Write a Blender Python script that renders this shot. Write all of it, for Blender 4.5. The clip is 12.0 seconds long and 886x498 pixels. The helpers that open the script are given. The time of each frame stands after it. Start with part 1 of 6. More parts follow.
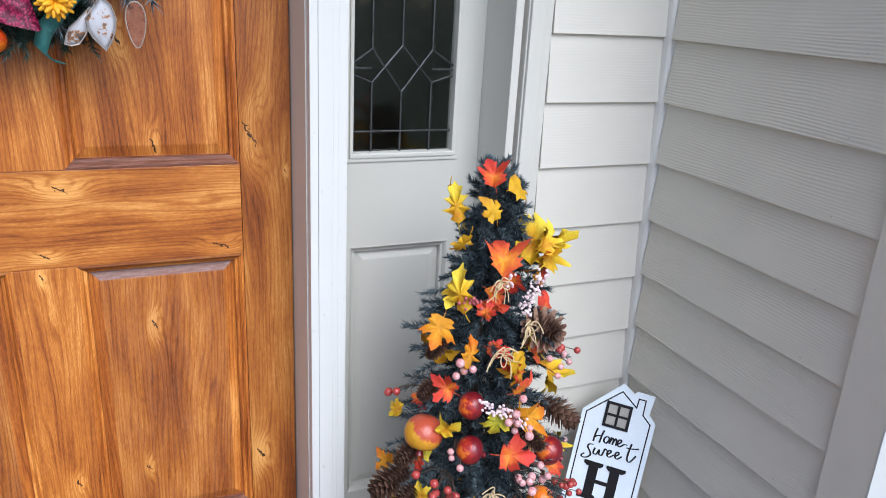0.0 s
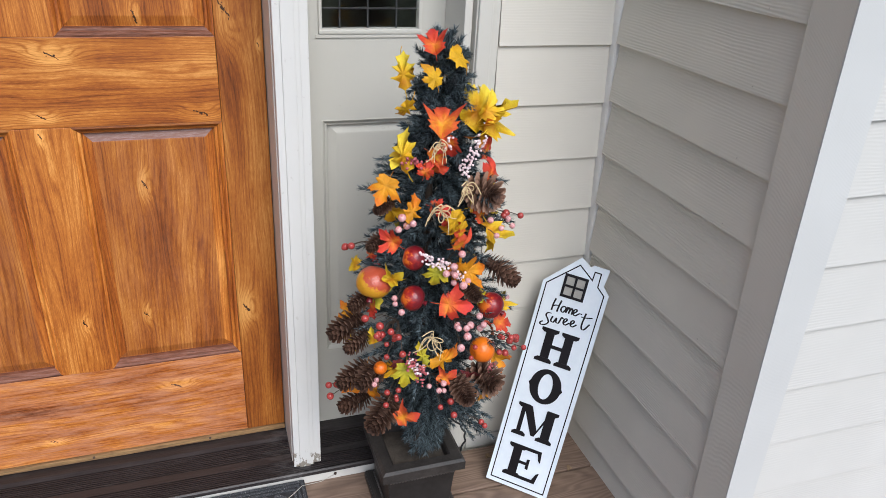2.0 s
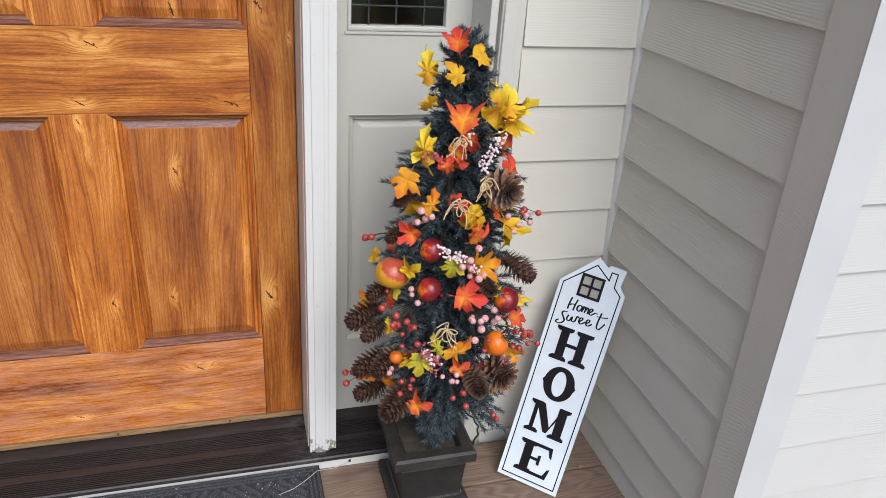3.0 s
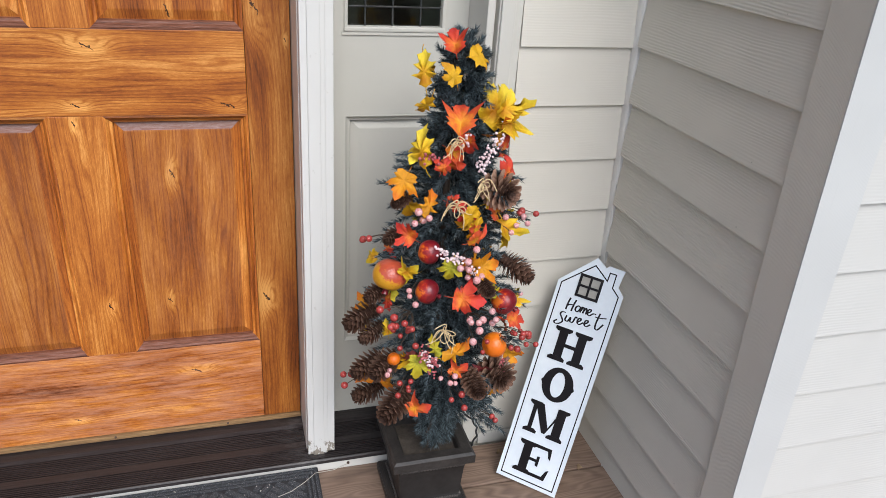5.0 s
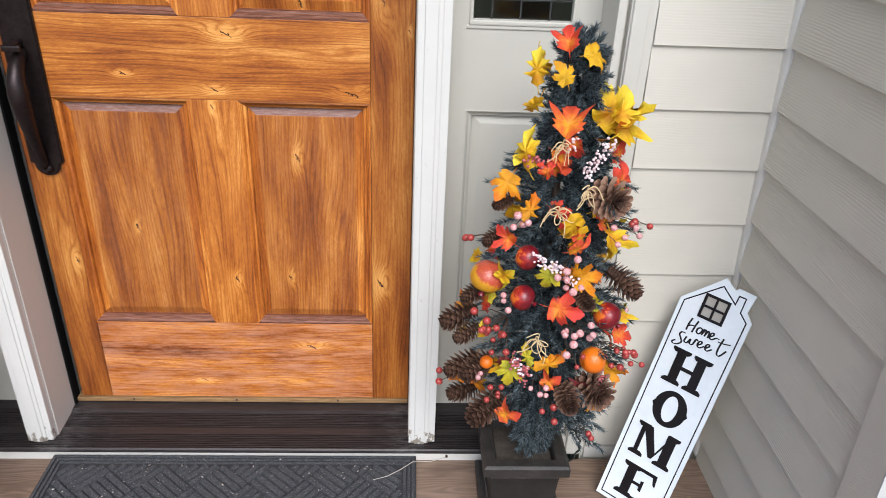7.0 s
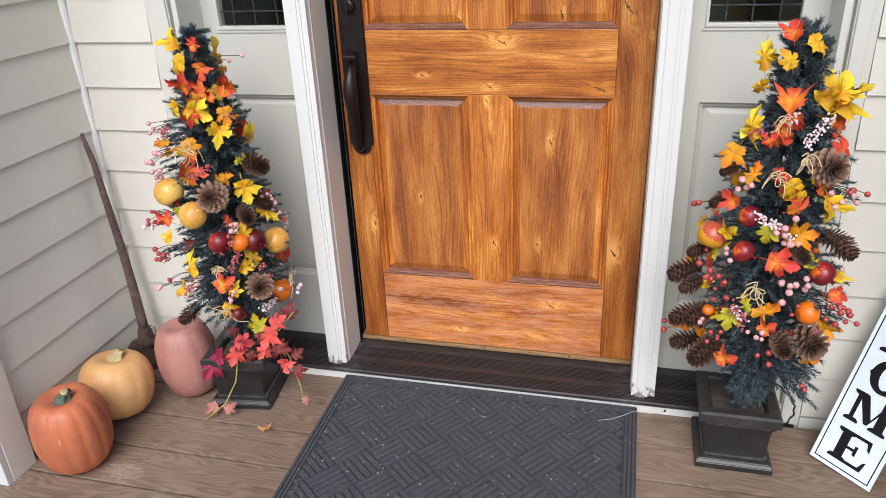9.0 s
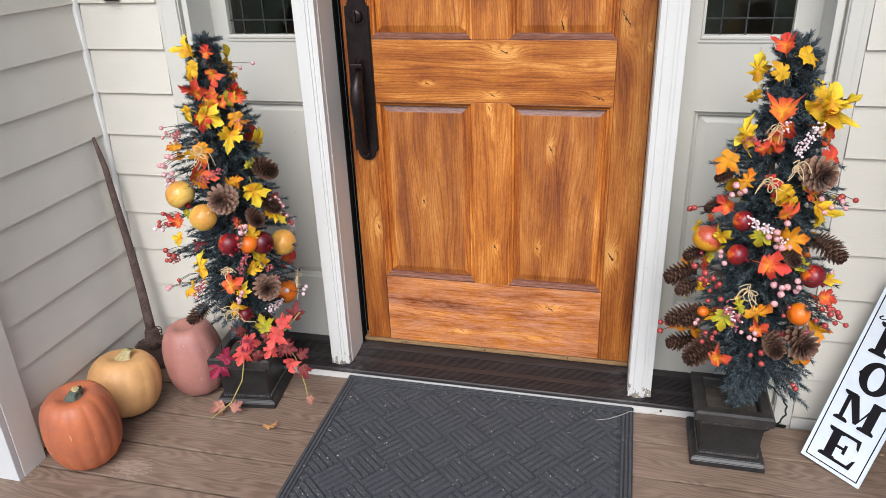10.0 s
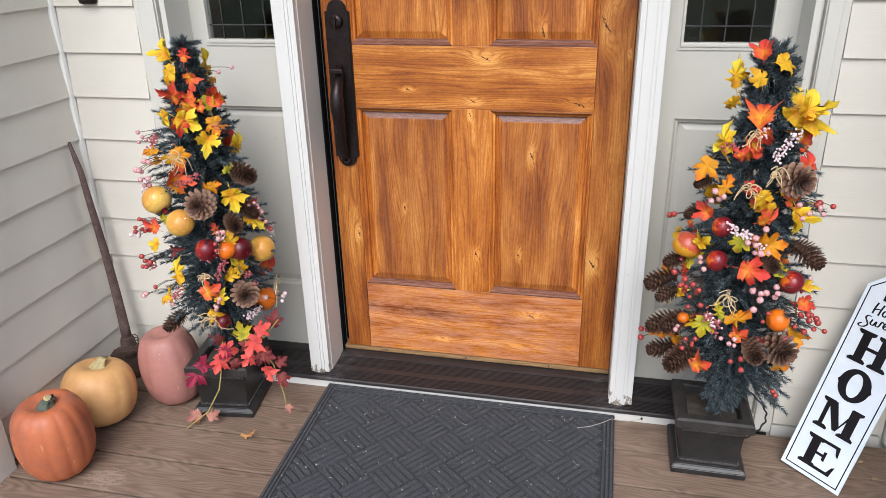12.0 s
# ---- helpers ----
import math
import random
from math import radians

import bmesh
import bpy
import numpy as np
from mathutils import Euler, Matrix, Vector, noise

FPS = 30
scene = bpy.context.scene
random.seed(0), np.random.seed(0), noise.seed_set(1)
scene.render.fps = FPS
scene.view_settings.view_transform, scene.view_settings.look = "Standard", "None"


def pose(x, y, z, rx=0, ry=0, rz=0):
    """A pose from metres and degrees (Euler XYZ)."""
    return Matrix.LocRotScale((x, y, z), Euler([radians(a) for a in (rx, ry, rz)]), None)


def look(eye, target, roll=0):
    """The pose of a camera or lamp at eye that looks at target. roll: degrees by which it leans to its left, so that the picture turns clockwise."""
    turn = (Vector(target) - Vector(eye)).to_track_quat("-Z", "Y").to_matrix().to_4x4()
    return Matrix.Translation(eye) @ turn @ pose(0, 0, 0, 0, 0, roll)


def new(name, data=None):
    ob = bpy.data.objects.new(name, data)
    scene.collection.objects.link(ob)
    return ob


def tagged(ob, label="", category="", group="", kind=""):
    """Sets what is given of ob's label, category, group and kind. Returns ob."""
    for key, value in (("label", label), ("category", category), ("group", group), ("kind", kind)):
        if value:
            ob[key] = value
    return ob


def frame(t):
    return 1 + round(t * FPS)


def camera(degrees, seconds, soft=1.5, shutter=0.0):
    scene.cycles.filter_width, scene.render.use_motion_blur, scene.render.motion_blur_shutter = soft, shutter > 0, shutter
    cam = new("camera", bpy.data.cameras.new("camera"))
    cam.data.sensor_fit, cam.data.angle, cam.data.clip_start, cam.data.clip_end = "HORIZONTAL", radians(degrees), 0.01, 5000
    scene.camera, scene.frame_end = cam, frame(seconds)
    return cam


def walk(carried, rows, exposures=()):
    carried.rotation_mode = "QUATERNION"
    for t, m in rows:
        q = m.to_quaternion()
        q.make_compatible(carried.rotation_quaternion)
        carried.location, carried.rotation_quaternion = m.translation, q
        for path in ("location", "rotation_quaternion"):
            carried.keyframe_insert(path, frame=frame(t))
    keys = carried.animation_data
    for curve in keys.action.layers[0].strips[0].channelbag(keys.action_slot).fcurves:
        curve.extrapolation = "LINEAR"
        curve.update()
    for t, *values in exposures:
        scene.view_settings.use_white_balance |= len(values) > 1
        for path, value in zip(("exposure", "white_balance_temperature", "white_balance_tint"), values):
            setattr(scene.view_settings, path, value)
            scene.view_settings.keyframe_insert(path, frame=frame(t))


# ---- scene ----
cam = camera(62.64, 12.0, 0.5, 0.12)
PATH = [
    (0, (0.1710, -1.3992, 1.4245), (0.9341, 0.3269, 0.7625), 3.234),
    (0.5, (0.2431, -1.5051, 1.3860), (0.9269, 0.1995, 0.5943), 3.831),
    (1, (0.2713, -1.5885, 1.3815), (0.9033, 0.0972, 0.5103), 3.282),
    (1.5, (0.2812, -1.6104, 1.3831), (0.8983, 0.0783, 0.5071), 3.081),
    (2, (0.2988, -1.6065, 1.3849), (0.9139, 0.0828, 0.5086), 3.230),
    (2.5, (0.2949, -1.6187, 1.3859), (0.8826, 0.0816, 0.5120), 4.072),
    (3, (0.3055, -1.6455, 1.3864), (0.8508, 0.0669, 0.5087), 4.233),
    (5, (0.3079, -1.6408, 1.3877), (0.8578, 0.0698, 0.5095), 4.046),
    (5.5, (0.3017, -1.6251, 1.3848), (0.8755, 0.0766, 0.5045), 4.123),
    (6, (0.2798, -1.5669, 1.3993), (0.8812, 0.1111, 0.4921), 3.407),
    (6.5, (0.3147, -1.5639, 1.3936), (0.7730, 0.1459, 0.4626), 3.007),
    (7, (0.4458, -1.6164, 1.4031), (0.5441, 0.1499, 0.4700), 2.517),
    (7.5, (0.5180, -1.7097, 1.4188), (0.2739, 0.0459, 0.4923), 0.140),
    (7.7, (0.5196, -1.7579, 1.4248), (0.1726, -0.0067, 0.5233), -0.866),
    (9.3, (0.3877, -2.0552, 1.4067), (-0.0870, -0.3087, 0.5556), -2.679),
    (9.5, (0.3910, -2.0665, 1.4159), (-0.0819, -0.3193, 0.5652), -2.588),
    (10, (0.3903, -2.0907, 1.4194), (-0.0694, -0.3303, 0.5891), -2.115),
    (10.5, (0.3898, -2.0917, 1.4200), (-0.0627, -0.3232, 0.6029), -1.630),
    (11, (0.3914, -2.0882, 1.4163), (-0.0545, -0.3122, 0.6120), -1.356),
    (11.5, (0.3860, -2.0859, 1.4122), (-0.0470, -0.3053, 0.6109), -1.279),
    (12, (0.3982, -2.0816, 1.4031), (-0.0207, -0.2994, 0.5979), -1.444),
]
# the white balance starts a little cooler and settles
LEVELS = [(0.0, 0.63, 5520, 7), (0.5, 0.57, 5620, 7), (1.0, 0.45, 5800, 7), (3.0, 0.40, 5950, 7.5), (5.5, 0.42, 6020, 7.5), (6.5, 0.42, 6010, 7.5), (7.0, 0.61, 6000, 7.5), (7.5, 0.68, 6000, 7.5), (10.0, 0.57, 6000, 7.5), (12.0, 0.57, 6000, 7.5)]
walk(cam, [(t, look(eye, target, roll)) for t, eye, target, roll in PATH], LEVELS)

# ---- world and light ----
world = bpy.data.worlds.new("overcast_sky")
scene.world = world
world.use_nodes = True
sky = world.node_tree.nodes.new("ShaderNodeTexSky")
sky.sky_type = "NISHITA"
sky.sun_disc = False
sky.sun_elevation, sky.sun_rotation = radians(48), radians(175.5)
sky.air_density, sky.dust_density, sky.ozone_density = 0.75, 3.0, 0.5
world.node_tree.nodes["Background"].inputs["Strength"].default_value = 0.15
world.node_tree.links.new(sky.outputs["Color"], world.node_tree.nodes["Background"].inputs["Color"])
sun = new("sun", bpy.data.lights.new("sun", "SUN"))
sun.data.energy, sun.data.angle, sun.data.color = 1.55, radians(40), (0.995, 0.99, 0.99)
sun.matrix_world = look((0.35, -4.4, 4.8), (0, 0, 0.5))

# ---- helpers for things and parts ----
WORLD = {}


def lin(r, g, b):
    """Linear colour from 0..255 display values."""
    return tuple(((c / 255 + 0.055) / 1.055) ** 2.4 if c > 10 else c / 255 / 12.92 for c in (r, g, b)) + (1.0,)


def thing(name, place, label, category, group="", kind=""):
    ob = new(name)
    ob.empty_display_size = 0.05
    ob.matrix_basis = Matrix.Translation(place)
    WORLD[ob.name] = Matrix.Translation(place)
    return tagged(ob, label, category, group, kind)


def attach(ob, parent):
    if parent is not None:
        ob.parent = parent
        ob.matrix_parent_inverse = WORLD.get(parent.name, Matrix()).inverted()


def mesh_of(bm, name, material, smooth=False):
    me = bpy.data.meshes.new(name)
    bm.normal_update()
    bm.to_mesh(me)
    bm.free()
    if smooth:
        for p in me.polygons:
            p.use_smooth = True
    if material:
        me.materials.append(material)
    return me


def part(name, bm, material, parent, label="", smooth=False):
    """One mesh under a thing or a part, built in world coordinates."""
    ob = new(name, mesh_of(bm, name, material, smooth))
    attach(ob, parent)
    WORLD[ob.name] = Matrix()
    return tagged(ob, label)


def place(name, me, parent, m, label=""):
    """An object on a shared mesh, at the pose m, under a thing or part."""
    ob = new(name, me)
    ob.matrix_basis = m
    attach(ob, parent)
    WORLD[ob.name] = m.copy()
    return tagged(ob, label)


def solid(name, bm, material, label, category, kind="structure", smooth=False):
    """A piece of the setting, or a thing that is one mesh."""
    ob = new(name, mesh_of(bm, name, material, smooth))
    WORLD[ob.name] = Matrix()
    return tagged(ob, label, category, "", kind)


def add_box(bm, x0, x1, y0, y1, z0, z1, bevel=0.0):
    r = bmesh.ops.create_cube(bm, size=1.0)
    m = Matrix.Translation(((x0 + x1) / 2, (y0 + y1) / 2, (z0 + z1) / 2)) @ Matrix.Diagonal((x1 - x0, y1 - y0, z1 - z0, 1))
    bmesh.ops.transform(bm, matrix=m, verts=r["verts"])
    if bevel > 0:
        edges = {e for v in r["verts"] for e in v.link_edges}
        bmesh.ops.bevel(bm, geom=list(edges), offset=bevel, segments=2, affect="EDGES", profile=0.6)


def box(x0, x1, y0, y1, z0, z1, bevel=0.0):
    bm = bmesh.new()
    add_box(bm, x0, x1, y0, y1, z0, z1, bevel)
    return bm


def add_prism(bm, poly, axis, a, b):
    """Extrudes a polygon along x, y or z from a to b. The polygon is given in the two other axes, in their order."""
    def at(p, w):
        return {"x": (w, p[0], p[1]), "y": (p[0], w, p[1]), "z": (p[0], p[1], w)}[axis]
    va = [bm.verts.new(at(p, a)) for p in poly]
    vb = [bm.verts.new(at(p, b)) for p in poly]
    n = len(poly)
    faces = [bm.faces.new(va), bm.faces.new(vb[::-1])]
    for i in range(n):
        faces.append(bm.faces.new((va[i], vb[i], vb[(i + 1) % n], va[(i + 1) % n])))
    bmesh.ops.recalc_face_normals(bm, faces=faces)


def prism(poly, axis, a, b):
    bm = bmesh.new()
    add_prism(bm, poly, axis, a, b)
    return bm


def add_tube(bm, points, radii, sides=8):
    """A tube through points, with its radius at each."""
    pts = [Vector(p) for p in points]
    rings = []
    for i, p in enumerate(pts):
        d = (pts[min(i + 1, len(pts) - 1)] - pts[max(i - 1, 0)]).normalized()
        a = d.orthogonal().normalized() if i == 0 else (rings_a - d * rings_a.dot(d)).normalized()
        rings_a = a
        b = d.cross(a)
        r = radii[i] if isinstance(radii, (list, tuple)) else radii
        rings.append([bm.verts.new(p + (a * math.cos(t) + b * math.sin(t)) * r) for t in [2 * math.pi * k / sides for k in range(sides)]])
    for r0, r1 in zip(rings, rings[1:]):
        for k in range(sides):
            bm.faces.new((r0[k], r0[(k + 1) % sides], r1[(k + 1) % sides], r1[k]))
    bm.faces.new(rings[0][::-1])
    bm.faces.new(rings[-1])


def tube(points, radii, sides=8):
    bm = bmesh.new()
    add_tube(bm, points, radii, sides)
    return bm


def add_ball(bm, centre, r, sub=2):
    res = bmesh.ops.create_icosphere(bm, subdivisions=sub, radius=r)
    bmesh.ops.translate(bm, verts=res["verts"], vec=centre)


def lathe(profile, sides=32, wobble=None):
    """A turned shape about z from (radius, z) pairs; wobble(angle, z) scales the radius."""
    bm = bmesh.new()
    rings = []
    for r, z in profile:
        ring = []
        for k in range(sides):
            t = 2 * math.pi * k / sides
            q = r * (wobble(t, z) if wobble else 1.0)
            ring.append(bm.verts.new((q * math.cos(t), q * math.sin(t), z)))
        rings.append(ring)
    for a, b in zip(rings, rings[1:]):
        for k in range(sides):
            bm.faces.new((a[k], a[(k + 1) % sides], b[(k + 1) % sides], b[k]))
    bm.faces.new(rings[0][::-1])
    bm.faces.new(rings[-1])
    return bm


# ---- materials ----
class Nodes:
    """A short way to write node trees."""

    def __init__(self, name, rough=0.5, metal=0.0, spec=0.5):
        self.mat = bpy.data.materials.new(name)
        self.mat.use_nodes = True
        self.t = self.mat.node_tree
        self.p = self.t.nodes["Principled BSDF"]
        self.p.inputs["Roughness"].default_value = rough
        self.p.inputs["Metallic"].default_value = metal
        self.p.inputs["Specular IOR Level"].default_value = spec

    def n(self, kind, **inputs):
        node = self.t.nodes.new(kind)
        for k, v in inputs.items():
            self.put(node.inputs[k.replace("_", " ")], v)
        return node

    def put(self, socket, v):
        if isinstance(v, bpy.types.NodeSocket):
            self.t.links.new(v, socket)
        else:
            socket.default_value = v

    def coords(self, which="Object", scale=(1, 1, 1), turn=(0, 0, 0)):
        c = self.n("ShaderNodeTexCoord")
        m = self.n("ShaderNodeMapping")
        self.t.links.new(c.outputs[which], m.inputs["Vector"])
        m.inputs["Scale"].default_value = scale
        m.inputs["Rotation"].default_value = turn
        return m.outputs["Vector"]

    def noise(self, vec, scale, detail=4.0, rough=0.6, distort=0.0):
        node = self.n("ShaderNodeTexNoise", Vector=vec, Scale=scale, Detail=detail, Roughness=rough, Distortion=distort)
        return node.outputs["Fac"]

    def math(self, op, a, b=0.0, c=0.0, clamp=False):
        node = self.n("ShaderNodeMath")
        node.operation = op
        node.use_clamp = clamp
        for s, v in zip(node.inputs, (a, b, c)):
            self.put(s, v)
        return node.outputs[0]

    def ramp(self, fac, stops):
        node = self.n("ShaderNodeValToRGB", Fac=fac)
        el = node.color_ramp.elements
        while len(el) < len(stops):
            el.new(0.5)
        for e, (pos, col) in zip(el, stops):
            e.position, e.color = pos, col
        return node.outputs["Color"]

    def mix(self, fac, a, b, kind="MIX"):
        node = self.t.nodes.new("ShaderNodeMix")
        node.data_type, node.blend_type = "RGBA", kind
        self.put(node.inputs[0], fac)
        self.put(node.inputs[6], a)
        self.put(node.inputs[7], b)
        return node.outputs[2]

    def random(self):
        return self.n("ShaderNodeObjectInfo").outputs["Random"]

    def offset(self, vec, amount):
        """Shifts coordinates by the object's random number, so that alike pieces differ."""
        comb = self.n("ShaderNodeCombineXYZ")
        r = self.random()
        for i, k in enumerate("XYZ"):
            self.put(comb.inputs[k], self.math("MULTIPLY", r, amount * (1 + 0.37 * i)))
        add = self.n("ShaderNodeVectorMath")
        add.operation = "ADD"
        self.put(add.inputs[0], vec)
        self.put(add.inputs[1], comb.outputs[0])
        return add.outputs[0]

    def bump(self, height, strength, distance=0.002):
        node = self.n("ShaderNodeBump", Height=height, Strength=strength, Distance=distance)
        old = self.p.inputs["Normal"].links
        if old:
            self.t.links.new(old[0].from_socket, node.inputs["Normal"])
        self.t.links.new(node.outputs["Normal"], self.p.inputs["Normal"])

    def colour(self, c):
        self.put(self.p.inputs["Base Color"], c)

    def rough(self, r):
        self.put(self.p.inputs["Roughness"], r)


def painted_board(name, colour, along, dirt=0.12, rough=0.55, grain=0.5):
    """Painted boards with embossed wood grain along x, y or z."""
    s = Nodes(name, rough, 0, 0.4)
    stretch = {"x": (1.2, 30, 30), "y": (30, 1.2, 30), "z": (30, 30, 1.2)}[along]
    v = s.offset(s.coords("Object", stretch), 7.0)
    fibre = s.noise(v, 7.0, 6, 0.65, 0.6)
    broad = s.noise(s.coords("Object"), 2.5, 3, 0.55)
    dark = tuple(c * 0.80 for c in colour[:3]) + (1,)
    light = tuple(min(1, c * 1.06) for c in colour[:3]) + (1,)
    base = s.mix(broad, dark, light)
    base = s.mix(s.math("MULTIPLY", s.math("LESS_THAN", fibre, 0.36), dirt), base, lin(120, 112, 100))
    specks = s.noise(s.coords("Object"), 130, 2, 0.4)
    base = s.mix(s.math("MULTIPLY", s.math("GREATER_THAN", specks, 0.80), 0.35), base, lin(95, 88, 78))
    s.colour(base)
    sep = s.n("ShaderNodeSeparateXYZ", Vector=s.offset(s.coords("Object"), 0.7))
    across = {"x": sep.outputs["Z"], "y": sep.outputs["Z"], "z": s.math("ADD", sep.outputs["X"], sep.outputs["Y"])}[along]
    long = {"x": (2.2, 9, 9), "y": (9, 2.2, 9), "z": (9, 9, 2.2)}[along]
    drift = s.noise(s.offset(s.coords("Object", long), 6.0), 1.6, 3, 0.5)
    lines = s.math("SINE", s.math("MULTIPLY_ADD", drift, 26.0, s.math("MULTIPLY", across, 2300.0 if along == "z" else 1050.0)))
    patch = s.math("MULTIPLY_ADD", s.noise(s.offset(s.coords("Object", (1.5, 1.5, 3.0)), 4.0), 3.0, 3, 0.5), 3.4, -1.15, clamp=True)
    s.bump(s.math("MULTIPLY", s.math("MULTIPLY_ADD", lines, 0.5, fibre), patch), grain, 0.0011)
    s.rough(s.math("ADD", s.math("MULTIPLY", broad, 0.2), rough - 0.1))
    return s.mat


SIDING = lin(217, 212, 200)
TRIMWHITE = lin(214, 212, 207)
siding_x = painted_board("siding paint", SIDING, "x", 0.0, 0.55, 0.20)
siding_coarse = painted_board("coarse grained siding paint", lin(213, 208, 196), "x", 0.0, 0.55, 0.50)
# same siding paint, darkened to offset the stronger light on the house front
siding_outer = painted_board("siding paint darkened for sun", lin(204, 202, 196), "x", 0.0, 0.6, 0.22)
siding_y = painted_board("siding paint along y", SIDING, "y")
trim_z = painted_board("trim paint rough", SIDING, "z", 0.03, 0.6, 0.30)
# corner boards of the house front, toned down against the same light
trim_front_z = painted_board("rough trim darkened for sun", lin(200, 200, 197), "z", 0.03, 0.55, 0.06)


def smooth_paint(name, colour, worn=False):
    s = Nodes(name, 0.42, 0, 0.45)
    broad = s.noise(s.coords("Object"), 3.0, 4, 0.6)
    brush = s.noise(s.coords("Object", (60, 60, 2)), 4.0, 4, 0.6)
    base = s.mix(broad, tuple(c * 0.88 for c in colour[:3]) + (1,), colour)
    dirt = s.noise(s.coords("Object"), 45, 5, 0.7)
    base = s.mix(s.math("MULTIPLY", s.math("GREATER_THAN", dirt, 0.68), 0.25), base, lin(150, 142, 128))
    if worn:
        pos = s.n("ShaderNodeSeparateXYZ", Vector=s.coords("Object"))
        low = s.math("SUBTRACT", 1.0, s.math("DIVIDE", s.math("SUBTRACT", pos.outputs["Z"], 0.045), 0.08), clamp=True)
        chip = s.noise(s.coords("Object", (1, 1, 0.5)), 60, 5, 0.7)
        mask = s.math("GREATER_THAN", s.math("MULTIPLY_ADD", low, 0.30, chip), 0.76)
        base = s.mix(s.math("MULTIPLY", mask, 0.85), base, lin(120, 108, 92))
        s.bump(mask, -0.5, 0.001)
    s.colour(base)
    s.bump(brush, 0.12, 0.0006)
    return s.mat


white_paint = smooth_paint("white trim paint", TRIMWHITE, True)
grey_paint = smooth_paint("greige sidelight paint", lin(195, 192, 182))
caulk = smooth_paint("strip paint", lin(214, 211, 204))
# whiter than the other trim, for the inside corner strips
strip_white = smooth_paint("whitened corner strip", lin(238, 236, 231))
casing_paint = smooth_paint("greige casing paint", lin(206, 203, 194))


def wood(name, along, knots=(), tint=1.0, bleached=0.0, lines=0.10):
    """Stained knotty wood with grain along x or z, bending round knots at (x, z, size)."""
    s = Nodes(name, 0.36, 0, 0.5)
    vec = s.coords("Object")
    sep = s.n("ShaderNodeSeparateXYZ", Vector=s.offset(vec, 3.1))
    true = s.n("ShaderNodeSeparateXYZ", Vector=vec)
    across, run = (sep.outputs["X"], sep.outputs["Z"]) if along == "z" else (sep.outputs["Z"], sep.outputs["X"])
    flat = s.n("ShaderNodeCombineXYZ")
    s.put(flat.inputs["X"], across)
    s.put(flat.inputs["Y"], s.math("MULTIPLY", run, 0.11))
    f = flat.outputs[0]
    warp = s.noise(f, 9.0, 2, 0.5)
    drift = s.noise(f, 30.0, 2, 0.5)
    phase = s.math("MULTIPLY_ADD", warp, 0.10, s.math("MULTIPLY_ADD", drift, 0.016, s.math("MULTIPLY", across, 0.8)))
    core = 0.0
    jag = s.noise(vec, 160, 2, 0.6)
    bent = s.math("MULTIPLY", s.math("SUBTRACT", s.noise(vec, 45, 3, 0.6), 0.5), 0.022)
    pale = 0.0
    for kx, kz, size in knots:
        dx = s.math("SUBTRACT", true.outputs["X"], kx)
        dz = s.math("SUBTRACT", true.outputs["Z"], kz)
        da, dr = (dx, dz) if along == "z" else (dz, dx)
        q = s.math("ADD", s.math("POWER", s.math("DIVIDE", s.math("ABSOLUTE", da), size), 2.0), s.math("POWER", s.math("DIVIDE", s.math("ABSOLUTE", dr), size * 2.4), 2.0))
        bell = s.math("DIVIDE", 1.0, s.math("ADD", 1.0, s.math("MULTIPLY", q, q)))
        phase = s.math("ADD", phase, s.math("MULTIPLY", bell, size * 1.1))
        pale = s.math("MAXIMUM", pale, bell)
        core = s.math("MAXIMUM", core, s.math("LESS_THAN", s.math("ADD", s.math("MULTIPLY", q, 11.0), s.math("MULTIPLY", jag, 2.4)), 1.25))
        slit = s.math("ABSOLUTE", s.math("ADD", s.math("MULTIPLY_ADD", da, 0.8, bent), s.math("MULTIPLY", dr, 0.45)))
        core = s.math("MAXIMUM", core, s.math("MULTIPLY", s.math("LESS_THAN", slit, 0.0012), s.math("LESS_THAN", q, 0.22)))
    rings = s.math("SUBTRACT", 1.0, s.math("POWER", s.math("MULTIPLY_ADD", s.math("SINE", s.math("MULTIPLY", phase, 880.0)), 0.5, 0.5), 4.0))
    rings2 = s.math("MULTIPLY_ADD", s.math("SINE", s.math("MULTIPLY", phase, 118.0)), 0.5, 0.5)
    fibre_v = s.n("ShaderNodeCombineXYZ")
    s.put(fibre_v.inputs["X"], s.math("MULTIPLY_ADD", phase, 7.0, s.math("MULTIPLY", across, 9.0)))
    s.put(fibre_v.inputs["Y"], s.math("MULTIPLY", run, 0.35))
    fibre = s.noise(fibre_v.outputs[0], 28, 5, 0.7)
    patch = s.noise(f, 16, 3, 0.6)
    cloud = s.n("ShaderNodeCombineXYZ")
    s.put(cloud.inputs["X"], across)
    s.put(cloud.inputs["Y"], s.math("MULTIPLY", run, 0.30))
    fleck_v = s.n("ShaderNodeCombineXYZ")
    s.put(fleck_v.inputs["X"], s.math("MULTIPLY_ADD", phase, 6.0, s.math("MULTIPLY", across, 14.0)))
    s.put(fleck_v.inputs["Y"], s.math("MULTIPLY", run, 1.1))
    fine = s.noise(fleck_v.outputs[0], 60, 4, 0.75)
    v = s.math("ADD", s.math("MULTIPLY", s.math("MULTIPLY", rings, s.math("MULTIPLY_ADD", s.noise(f, 24, 2, 0.5), 1.6, -0.15, clamp=True)), lines), s.math("MULTIPLY", rings2, 0.05))
    v = s.math("ADD", v, s.math("MULTIPLY", s.math("SUBTRACT", fine, 0.5), 0.36))
    v = s.math("ADD", v, s.math("MULTIPLY_ADD", fibre, 0.34, 0.125))
    v = s.math("ADD", v, s.math("MULTIPLY_ADD", patch, 0.44, -0.05))
